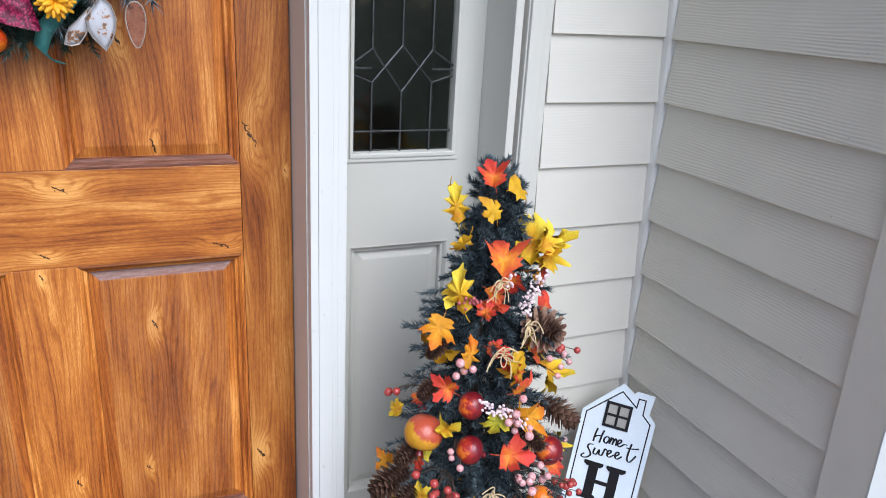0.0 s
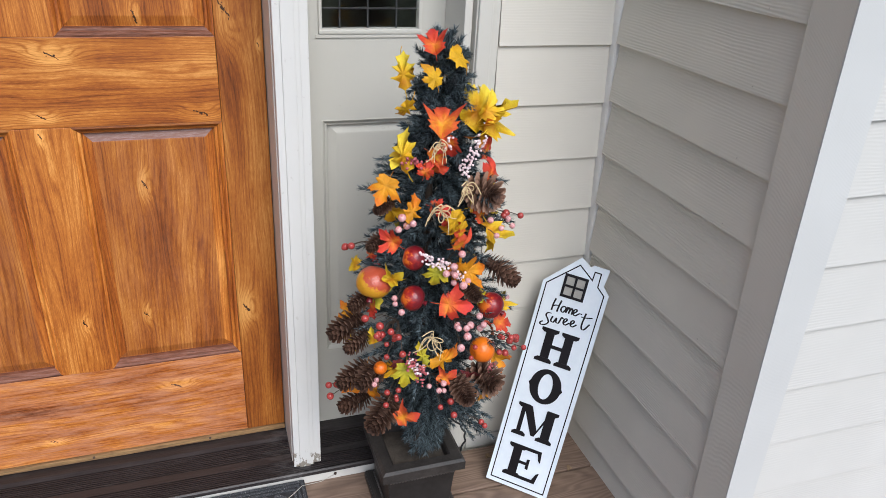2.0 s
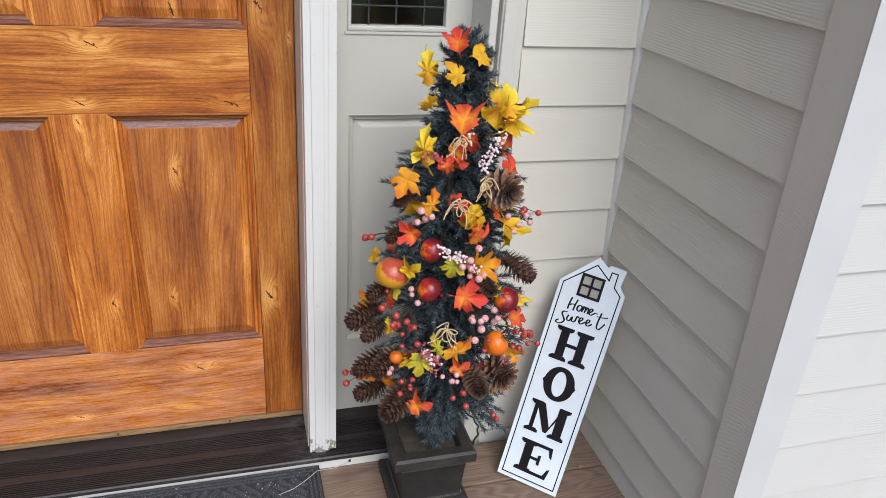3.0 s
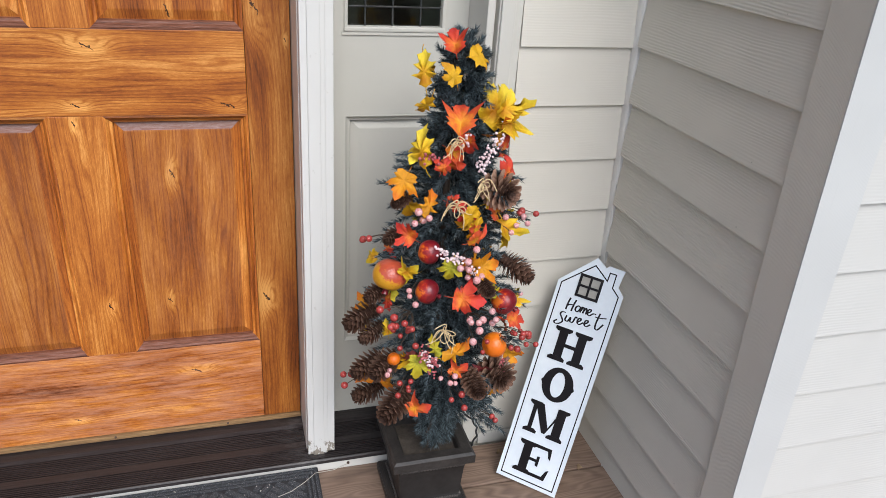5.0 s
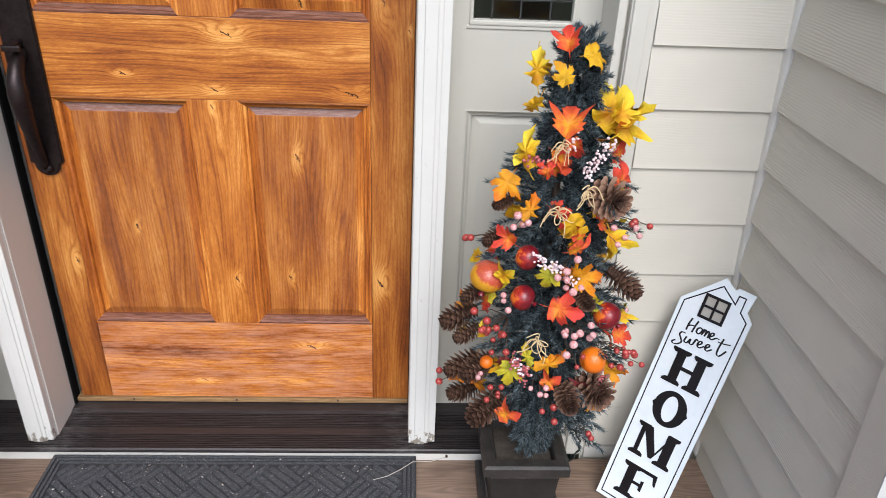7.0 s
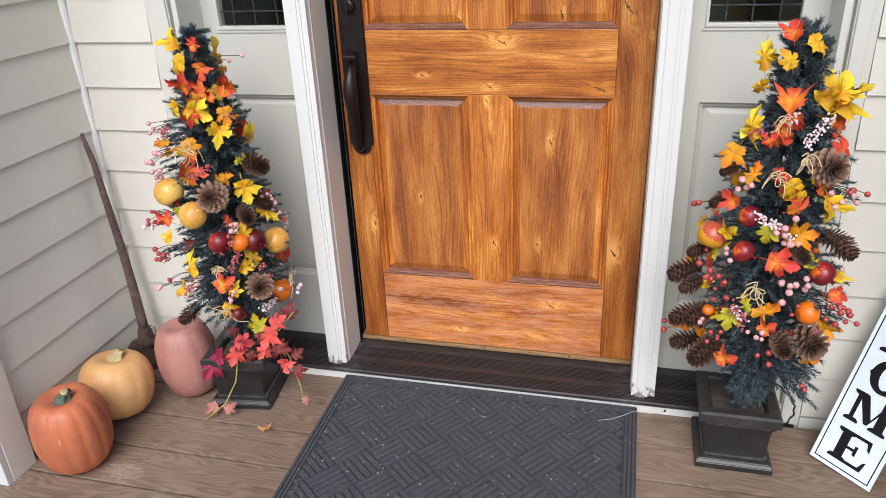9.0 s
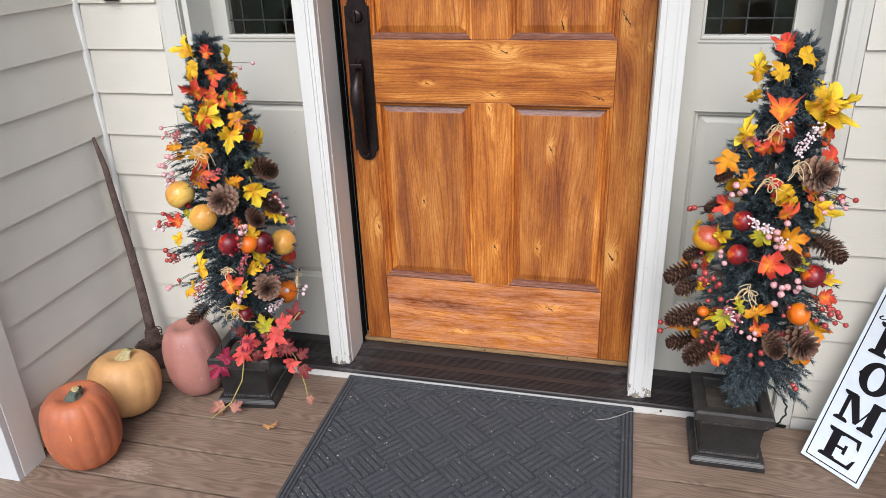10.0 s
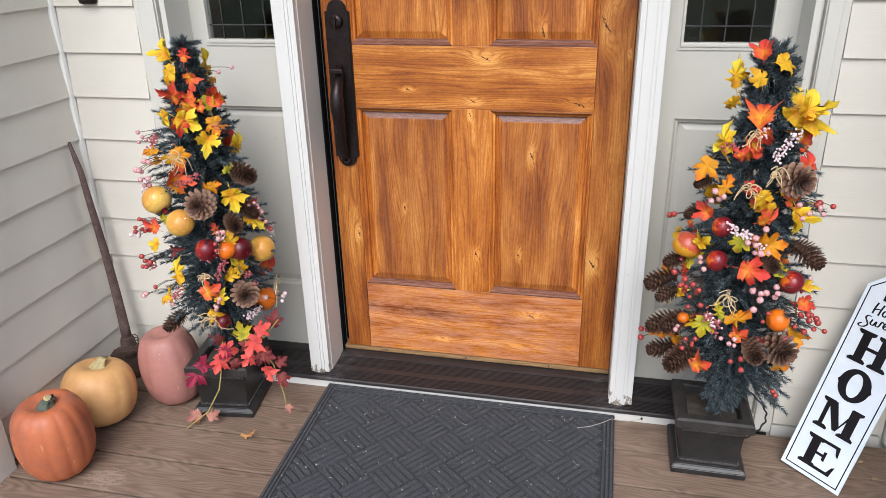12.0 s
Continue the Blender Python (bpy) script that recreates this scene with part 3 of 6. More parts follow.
def post(x0, x1):
    w = x1 - x0
    z0 = SILL_TOP - 0.010
    ob = solid("door_post", box(x0, x1, -0.128, 0.052, z0, 2.16, 0.002), white_paint, "white stepped door casing with chipped paint at its foot", "trim")
    for f0, f1, y, dz in ((0.0, 0.215, -0.1475, 0.004), (0.215, 0.60, -0.1500, -0.001), (0.60, 0.745, -0.1475, 0.003), (0.745, 1.0, -0.1455, 0.006)):
        part("casing_strip", box(x0 + f0 * w, x0 + f1 * w, y, -0.1285, z0 + dz, 2.16, 0.0012), white_paint, ob)
    inner = x0 if x0 > 0 else x1
    part("jamb_lining", box(min(inner, inner - math.copysign(0.002, x0)), max(inner, inner - math.copysign(0.002, x0)), -0.122, 0.018, z0, 2.155, 0.0006), jamb_paint, ob, "greige jamb face")
    return ob


jamb_paint = smooth_paint("greige jamb paint", lin(212, 208, 200))
post(0.4585, 0.527)
left_post = post(-0.523, -0.459)
# black strip along the left jamb, painting the shadow of the door gap
part("weatherstrip", box(-0.4588, -0.4520, -0.016, 0.016, SILL_TOP + 0.004, 2.15, 0.002), rubber, left_post, "black strip for the shade in the door gap")
solid("trim", box(-0.96, 0.93, -0.150, 0.052, 2.161, 2.28, 0.003), white_paint, "white head casing over the entrance", "trim")


def outer_casing(sign, inner, outer):
    """The jamb and casing between a sidelight and the siding. inner and outer are distances from the middle."""
    bm = bmesh.new()
    def bx(a, b, y0, y1, bev=0.002):
        add_box(bm, min(sign * a, sign * b), max(sign * a, sign * b), y0, y1, 0.0 if y1 < -0.1 else SILL_TOP, 2.16, bev)
    bx(inner, inner + 0.017, -0.124, 0.052)
    bx(inner + 0.017, inner + 0.024, -0.108, 0.05)
    bx(inner + 0.024, outer, -0.130, 0.05)
    bx(inner + 0.027, outer - 0.018, -0.138, -0.1305, 0.003)
    add_box(bm, min(sign * (inner + 0.0042), sign * outer), max(sign * (inner + 0.0042), sign * outer), -0.1290, 0.04, -0.01, SILL_TOP + 0.001)
    solid("trim", bm, casing_paint, "pale greige casing beside the sidelight", "trim")


outer_casing(1, 0.858, 0.936)
outer_casing(-1, 0.862, 0.958)

# threshold: a ribbed black sill over a painted strip
ribs = [(-0.170, 0.027), (-0.174, 0.031), (-0.1725, 0.0385)]
for y0, count in ((-0.1690, 8), (-0.0980, 9)):
    for i in range(count):
        y = y0 + i * 0.0062
        top_z = SILL_TOP + 0.062 * (y + 0.032)
        ribs += [(y, top_z), (y + 0.0027, top_z), (y + 0.0033, top_z - 0.0050), (y + 0.0056, top_z - 0.0050)]
    ribs.append((y + 0.0062, top_z + 0.0005))
ribs += [(-0.032, SILL_TOP + 0.004), (0.06, SILL_TOP + 0.006), (0.06, 0.0), (-0.150, 0.0), (-0.152, 0.027)]
solid("door_sill", prism(ribs, "x", -0.8655, 0.8615), black_sill, "black ribbed threshold, dusty and worn", "threshold")
solid("trim", box(-0.8655, 0.8615, -0.1655, -0.1535, -0.002, 0.0265, 0.0015), caulk, "white strip under the threshold", "trim")
strip_screw = thing("strip_screw", (0.56, -0.167, 0.015), "small dark screw in the white strip", "screw")
part("screw_head", (lambda b: (add_tube(b, [(0.56, -0.1690, 0.015), (0.56, -0.1650, 0.015)], [0.0032, 0.004], 12), b)[1])(bmesh.new()), rust, strip_screw)

# ---- the front door ----
DOOR_Z0, DOOR_Z1, DX = 0.073, 2.12, 0.4545
door = thing("door_1", (0, 0.02, DOOR_Z0), "closed knotty wood front door with amber stain", "door", "", "structure")
w_stile_r = wood("stained wood stile", "z", [(0.376, 1.156, 0.034), (0.378, 0.445, 0.020), (0.443, 1.08, 0.006)], 0.84)
w_stile_l = wood("stained wood stile plain", "z", [(-0.372, 0.50, 0.010)], 0.86)
w_mid = wood("stained wood lock rail", "x", [(0.315, 0.937, 0.019), (0.047, 1.062, 0.020), (0.011, 0.940, 0.012), (-0.187, 0.971, 0.010)], 1.02, 0.0, 0.12)
w_low = wood("stained wood bottom rail", "x", [(0.198, 0.244, 0.018), (-0.10, 0.13, 0.010)], 1.20, 2.2)
w_mullion = wood("stained wood mullion", "z", [(0.018, 0.453, 0.011), (0.0, 0.9, 0.008)], 1.12)
w_panel = wood("stained wood panel", "z", [(0.183, 0.775, 0.015), (0.15, 0.452, 0.012)], 0.92, 0.35)
w_panel_l = wood("stained wood panel plain", "z", [(-0.216, 0.588, 0.009)], 0.88, 0.35)
w_panel_u = wood("stained wood upper panel", "z", [(0.207, 1.135, 0.016), (0.16, 1.32, 0.014)], 1.05)
# vertical mouldings and shoulders get lighter tones, top mouldings a darker one
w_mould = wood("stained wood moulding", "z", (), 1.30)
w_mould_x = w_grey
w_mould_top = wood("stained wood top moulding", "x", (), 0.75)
w_gold = wood("lighter golden wood", "z", (), 1.18)
# the sky's lilac sheen on the top shoulders, painted into their colour
w_lilac = Nodes("lilac sky sheen on wood", 0.45)
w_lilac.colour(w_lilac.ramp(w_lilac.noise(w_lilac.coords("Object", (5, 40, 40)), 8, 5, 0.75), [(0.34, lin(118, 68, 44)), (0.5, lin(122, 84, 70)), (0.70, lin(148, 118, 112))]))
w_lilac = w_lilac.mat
STILE_IN = 0.357
RAILS = [(DOOR_Z0, 0.318), (0.917, 1.097), (1.95, DOOR_Z1)]
part("stile", box(STILE_IN + 0.0008, DX, 0.0, 0.044, DOOR_Z0, DOOR_Z1, 0.0018), w_stile_r, door)
part("stile", box(-DX + 0.017, -STILE_IN - 0.0008, 0.0, 0.044, DOOR_Z0, DOOR_Z1, 0.0018), w_stile_l, door)
for (a, b), m in zip(RAILS, (w_low, w_mid, w_mid)):
    part("rail", box(-STILE_IN, STILE_IN, 0.0006, 0.043, a, b, 0.0012), m, door)
for a, b in ((0.3185, 0.9165), (1.0975, 1.9495)):
    part("mullion", box(-0.0485, 0.0575, 0.0003, 0.043, a, b, 0.0014), w_mullion, door)


def raised_panel(x0, x1, z0, z1):
    """A field panel: flat middle, bevelled shoulder, recessed edge."""
    bm = bmesh.new()
    loops = []
    for inset, y in ((0.0, 0.022), (0.018, 0.0205), (0.036, 0.0142), (0.039, 0.0138)):
        loops.append([bm.verts.new(p) for p in ((x0 + inset, y, z0 + inset), (x1 - inset, y, z0 + inset), (x1 - inset, y, z1 - inset), (x0 + inset, y, z1 - inset))])
    back = [bm.verts.new((v.co.x, 0.032, v.co.z)) for v in loops[0]]
    for a, b in [(back, loops[0])] + list(zip(loops, loops[1:])):
        for k in range(4):
            bm.faces.new((a[k], a[(k + 1) % 4], b[(k + 1) % 4], b[k]))
    bm.faces.new(loops[-1])
    bm.faces.new(back[::-1])
    bmesh.ops.recalc_face_normals(bm, faces=bm.faces)
    return bm


def bevel_strip(x0, x1, z0, z1, side):
    """The separately toned sloping shoulder along one side of a raised panel, with mitred ends."""
    a, b, ya, yb = 0.0185, 0.0355, 0.0198, 0.0139
    if side == "top":
        quad = [(x0 + a, ya, z1 - a), (x1 - a, ya, z1 - a), (x1 - b, yb, z1 - b), (x0 + b, yb, z1 - b)]
    elif side == "left":
        quad = [(x0 + a, ya, z0 + a), (x0 + a, ya, z1 - a), (x0 + b, yb, z1 - b), (x0 + b, yb, z0 + b)]
    else:
        quad = [(x1 - a, ya, z1 - a), (x1 - a, ya, z0 + a), (x1 - b, yb, z0 + b), (x1 - b, yb, z1 - b)]
    bm = bmesh.new()
    front = [bm.verts.new(p) for p in quad]
    back = [bm.verts.new((p[0], p[1] + 0.0015, p[2])) for p in quad]
    bm.faces.new(front)
    bm.faces.new(back[::-1])
    for k in range(4):
        bm.faces.new((front[k], back[k], back[(k + 1) % 4], front[(k + 1) % 4]))
    bmesh.ops.recalc_face_normals(bm, faces=bm.faces)
    return bm


def add_moulding(bm, p, q, inward, normal=(0, -1, 0)):
    """A quarter-round bead from p to q along a panel's edge, mitred at 45 degrees."""
    p, q, w = Vector(p), Vector(q), Vector(inward)
    d = (q - p).normalized()
    n = Vector(normal)
    prof = [(0.0, -0.022), (0.0, 0.0005), (0.0045, 0.0012), (0.008, -0.002), (0.011, -0.007), (0.016, -0.0085), (0.0175, -0.012), (0.0175, -0.022)]
    ring = []
    for s, e in ((p, 1), (q, -1)):
        ring.append([bm.verts.new(s + w * a + n * h + d * (e * a)) for a, h in prof])
    k = len(prof)
    for i in range(k):
        bm.faces.new((ring[0][i], ring[1][i], ring[1][(i + 1) % k], ring[0][(i + 1) % k]))
    bm.faces.new(ring[0])
    bm.faces.new(ring[1][::-1])
    bmesh.ops.recalc_face_normals(bm, faces=bm.faces)


for x0, x1, z0, z1, m in ((0.0575, STILE_IN, 0.318, 0.917, w_panel), (-STILE_IN, -0.0485, 0.318, 0.917, w_panel_l), (0.0575, STILE_IN, 1.097, 1.95, w_panel_u), (-STILE_IN, -0.0485, 1.097, 1.95, w_panel_u)):
    part("panel", raised_panel(x0 + 0.001, x1 - 0.001, z0 + 0.001, z1 - 0.001), m, door)
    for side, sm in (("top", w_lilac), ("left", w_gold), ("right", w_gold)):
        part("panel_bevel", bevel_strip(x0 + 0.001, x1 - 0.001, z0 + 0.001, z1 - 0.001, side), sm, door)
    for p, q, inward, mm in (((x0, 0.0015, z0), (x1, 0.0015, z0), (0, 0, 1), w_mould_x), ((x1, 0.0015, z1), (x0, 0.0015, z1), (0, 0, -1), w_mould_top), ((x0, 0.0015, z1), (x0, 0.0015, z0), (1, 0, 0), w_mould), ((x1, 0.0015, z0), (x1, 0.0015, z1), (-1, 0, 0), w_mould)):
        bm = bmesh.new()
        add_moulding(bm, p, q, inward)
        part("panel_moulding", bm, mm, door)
part("door_sweep", box(-DX, DX, -0.004, 0.040, SILL_TOP + 0.007, DOOR_Z0 - 0.003, 0.002), weathered, door, "bare weathered wooden strip")
for sx in (-0.30, -0.02, 0.26):
    part("screw", tube([(sx, -0.0065, 0.066), (sx, -0.003, 0.066)], [0.0026, 0.0034], 10), rust, door)
part("weatherstrip", box(-0.4585, -0.4400, 0.036, 0.046, DOOR_Z0, 2.12), rubber, door, "black rubber seal in the door gap")

# handle set: long back plate, thumb-turn, latch and curved grip
plate = bmesh.new()
outline = [(0.029 * math.sin(t), 0.757 - 0.029 * math.cos(t)) for t in [math.pi / 2 * k / 8 for k in range(9)]]
outline += [(0.0300, 0.7585), (0.0370, 0.7600), (0.0375, 0.7620), (0.0375, 1.1900), (0.0370, 1.1920), (0.0300, 1.1935)]
outline += [(0.029 * math.cos(t), 1.195 + 0.030 * math.sin(t)) for t in [math.pi / 2 * k / 8 for k in range(8)]]
full = outline + [(-x, z) for x, z in outline[::-1] if x > 0.0001]
add_prism(plate, [(-0.388 + x, z) for x, z in full], "y", -0.009, 0.001)
bmesh.ops.bevel(plate, geom=[e for e in plate.edges if all(abs(v.co.y + 0.009) < 1e-5 for v in e.verts)], offset=0.003, segments=2, affect="EDGES")
back_plate = part("handle_plate", plate, bronze, door, "dark bronze handle plate")
part("thumb_turn", (lambda b: (add_tube(b, [(-0.388, -0.008, 1.165), (-0.388, -0.022, 1.165), (-0.388, -0.026, 1.165)], [0.020, 0.018, 0.012], 24), add_box(b, -0.392, -0.384, -0.034, -0.024, 1.148, 1.182, 0.002), b)[2])(bmesh.new()), bronze, back_plate)
part("thumb_latch", (lambda b: (add_tube(b, [(-0.388, -0.006, 1.035), (-0.388, -0.030, 1.036), (-0.388, -0.046, 1.030)], [0.008, 0.010, 0.006], 12), add_box(b, -0.408, -0.368, -0.052, -0.042, 1.022, 1.036, 0.004), b)[2])(bmesh.new()), bronze, back_plate)
grip_pts, grip_r = [], []
for i in range(21):
    t = i / 20
    out = float(np.interp(t, [0, 0.08, 0.2, 0.35, 0.55, 0.8, 1.0], [0.008, 0.040, 0.058, 0.060, 0.050, 0.032, 0.014]))
    grip_pts.append((-0.388, -out, 1.014 - 0.262 * t))
    grip_r.append(float(np.interp(t, [0, 0.1, 0.3, 0.5, 0.75, 1.0], [0.013, 0.0165, 0.0215, 0.0185, 0.0125, 0.0095])))
part("grip", tube(grip_pts, grip_r, 14), bronze, back_plate, "", True)
part("grip_foot", (lambda b: (add_tube(b, [(-0.388, -0.008, 0.748), (-0.388, -0.018, 0.748), (-0.388, -0.022, 0.748)], [0.015, 0.013, 0.008], 16), b)[1])(bmesh.new()), bronze, back_plate)

# ---- sidelights ----


def sidelight(name, x0, x1, g0, g1):
    """A painted sidelight between x0 and x1, its glass between g0 and g1."""
    side = thing(name, ((x0 + x1) / 2, 0.02, SILL_TOP), "greige sidelight with leaded glass above a raised panel", "window", "", "structure")
    G0, G1, P0, P1 = 1.110, 2.02, 0.285, 0.912
    part("window_frame", box(x0 + 0.0005, g0 - 0.008, 0.0, 0.044, SILL_TOP + 0.006, 2.159), grey_paint, side)
    part("window_frame", box(g1 + 0.008, x1 - 0.0005, 0.0, 0.044, SILL_TOP + 0.006, 2.159), grey_paint, side)
    for a, b in ((SILL_TOP + 0.006, P0), (P1, G0 - 0.010), (G1, 2.159)):
        part("rail", box(g0 - 0.008, g1 + 0.008, 0.0001, 0.043, a, b), grey_paint, side)
    part("panel", raised_panel(g0 - 0.006, g1 + 0.006, P0 + 0.001, P1 - 0.001), grey_paint, side)
    bead = bmesh.new()
    a, b = g0 - 0.008, g1 + 0.008
    for p, q, inward in (((a, 0.001, P0), (b, 0.001, P0), (0, 0, 1)), ((b, 0.001, P1), (a, 0.001, P1), (0, 0, -1)), ((a, 0.001, P1), (a, 0.001, P0), (1, 0, 0)), ((b, 0.001, P0), (b, 0.001, P1), (-1, 0, 0))):
        add_moulding(bead, p, q, inward)
    part("panel_moulding", bead, grey_paint, side)
    bead = bmesh.new()
    for w in ((a, g0, G0 - 0.010, G1), (g1, b, G0 - 0.010, G1)):
        add_box(bead, w[0], w[1], -0.0055, 0.02, w[2], w[3], 0.0025)
    add_box(bead, a, b, -0.0062, 0.02, G0 - 0.010, G0 + 0.001, 0.003)
    add_box(bead, a - 0.006, b + 0.006, -0.0035, 0.0, G0 - 0.018, G0 - 0.0102, 0.0015)
    part("glazing_bead", bead, grey_paint, side)
    pane = part("pane", box(g0, g1, 0.012, 0.018, G0, G1), glass, side, "dark leaded glass")
    pane.visible_shadow = False
    w = g1 - g0
    X = [g0 + w * f for f in (0.19, 0.48, 0.78)]
    c = (g0 + g1) / 2
    cames = [((X[0], G0), (X[0], 1.250)), ((X[0], 1.315), (X[0], G1)), ((X[2], G0), (X[2], 1.250)), ((X[2], 1.315), (X[2], G1)), ((X[1], G0), (X[1], 1.232)), ((X[1], 1.322), (X[1], G1)),
             ((g0, 1.152), (g1, 1.152)), ((g0, 1.277), (X[0], 1.277)), ((X[2], 1.277), (g1, 1.277)),
             ((X[0], 1.250), (X[1], 1.322)), ((X[0], 1.315), (X[1], 1.232)), ((X[2], 1.250), (X[1], 1.322)), ((X[2], 1.315), (X[1], 1.232)),
             ((g0, 1.285), (X[0], 1.315)), ((X[0], 1.250), (g0, 1.265)), ((g1, 1.285), (X[2], 1.315)), ((X[2], 1.250), (g1, 1.265)), ((X[0], 1.45), (X[2], 1.45))]
    for (ax, az), (bx, bz) in cames:
        part("lead_came", tube([(ax, 0.0105, az), (bx, 0.0105, bz)], 0.0022, 6), lead, side)
    return side


sidelight("window_1", 0.527, 0.858, 0.579, 0.794)
sidelight("window_2", -0.862, -0.523, -0.806, -0.571)

# ---- door mat ----
MX0, MX1, MY0, MY1 = -0.456, 0.479, -0.792, -0.1675
mat_thing = thing("door_mat", ((MX0 + MX1) / 2, (MY0 + MY1) / 2, 0), "charcoal ribbed carpet door mat on the deck", "doormat")


def lifted(bm):
    """Raises the mat towards its back edge, which rides up against the white strip."""
    for v in bm.verts:
        if v.co.z > 0.003:
            v.co.z += 0.011 * (v.co.y - MY0) / (MY1 - MY0)
    return bm


part("mat_base", lifted(box(MX0, MX1, MY0, MY1, 0.0005, 0.0055, 0.002)), backing, mat_thing)
border = bmesh.new()
for i in range(3):
    o = 0.004 + i * 0.011
    for a in ((MX0 + o, MX1 - o, MY0 + o, MY0 + o + 0.007), (MX0 + o, MX1 - o, MY1 - o - 0.007, MY1 - o), (MX0 + o, MX0 + o + 0.007, MY0 + o + 0.0075, MY1 - o - 0.0075), (MX1 - o - 0.007, MX1 - o, MY0 + o + 0.0075, MY1 - o - 0.0075)):
        add_box(border, *a, 0.005, 0.0095, 0.0015)
part("mat_border", lifted(border), carpet, mat_thing)


def mat_ribs():
    """Diagonal basket weave: blocks of parallel ribs, turned by turns."""
    bm = bmesh.new()
    cell, count = 0.098, 5
    inner = (MX0 + 0.040, MX1 - 0.040, MY0 + 0.040, MY1 - 0.040)
    u, v = Vector((math.cos(0.87), math.sin(0.87))), Vector((-math.sin(0.87), math.cos(0.87)))

    def clip(p, q):
        t0, t1 = 0.0, 1.0
        d = q - p
        for k, lo, hi in ((0, inner[0], inner[1]), (1, inner[2], inner[3])):
            if abs(d[k]) < 1e-9:
                continue
            a, b = (lo - p[k]) / d[k], (hi - p[k]) / d[k]
            t0, t1 = max(t0, min(a, b)), min(t1, max(a, b))
        return (p + d * t0, p + d * t1) if t1 - t0 > 0.12 else None

    for i in range(-10, 11):
        for j in range(-10, 11):
            o = u * (i * cell) + v * (j * cell) + Vector((0.01, -0.48))
            along, side = (u, v) if (i + j) % 2 else (v, u)
            for k in range(count):
                p = o + side * ((k + 0.5) * cell / count)
                seg = clip(p + along * 0.002, p + along * (cell - 0.002))
                if not seg:
                    continue
                a, b = seg
                h = cell / count * 0.385
                z0, z1 = 0.005, 0.0115
                low = [a - side * h, b - side * h, b + side * h, a + side * h]
                top = [a + along * 0.001 - side * h * 0.78, b - along * 0.001 - side * h * 0.78, b - along * 0.001 + side * h * 0.78, a + along * 0.001 + side * h * 0.78]
                vl = [bm.verts.new((q.x, q.y, z0)) for q in low]
                vt = [bm.verts.new((q.x, q.y, z1)) for q in top]
                for m in range(4):
                    bm.faces.new((vl[m], vl[(m + 1) % 4], vt[(m + 1) % 4], vt[m]))
                bm.faces.new(vt)
    bmesh.ops.recalc_face_normals(bm, faces=bm.faces)
    return bm


tagged(part("mat_ribs", lifted(mat_ribs()), carpet, mat_thing), kind="stuff")
lint_rnd = random.Random(17)
lint_bm = bmesh.new()
for i in range(115):
    p = Vector((lint_rnd.uniform(MX0 + 0.02, MX1 - 0.02), lint_rnd.uniform(MY0 + 0.02, MY1 - 0.02), 0.0122))
    d = Vector((lint_rnd.uniform(-1, 1), lint_rnd.uniform(-1, 1), 0)).normalized() * lint_rnd.uniform(0.001, 0.0035 if i % 9 else 0.014)
    w = lint_rnd.uniform(0.0004, 0.0016 if i % 9 else 0.0006)
    add_tube(lint_bm, [p - d, p + Vector((d.y, -d.x, 0.0008)) * 0.3, p + d], [w * 0.5, w, w * 0.5], 5)
tagged(part("lint", lifted(lint_bm), string_mat, mat_thing, "pale lint and leaf crumbs"), kind="stuff")

# ---- pumpkins ----


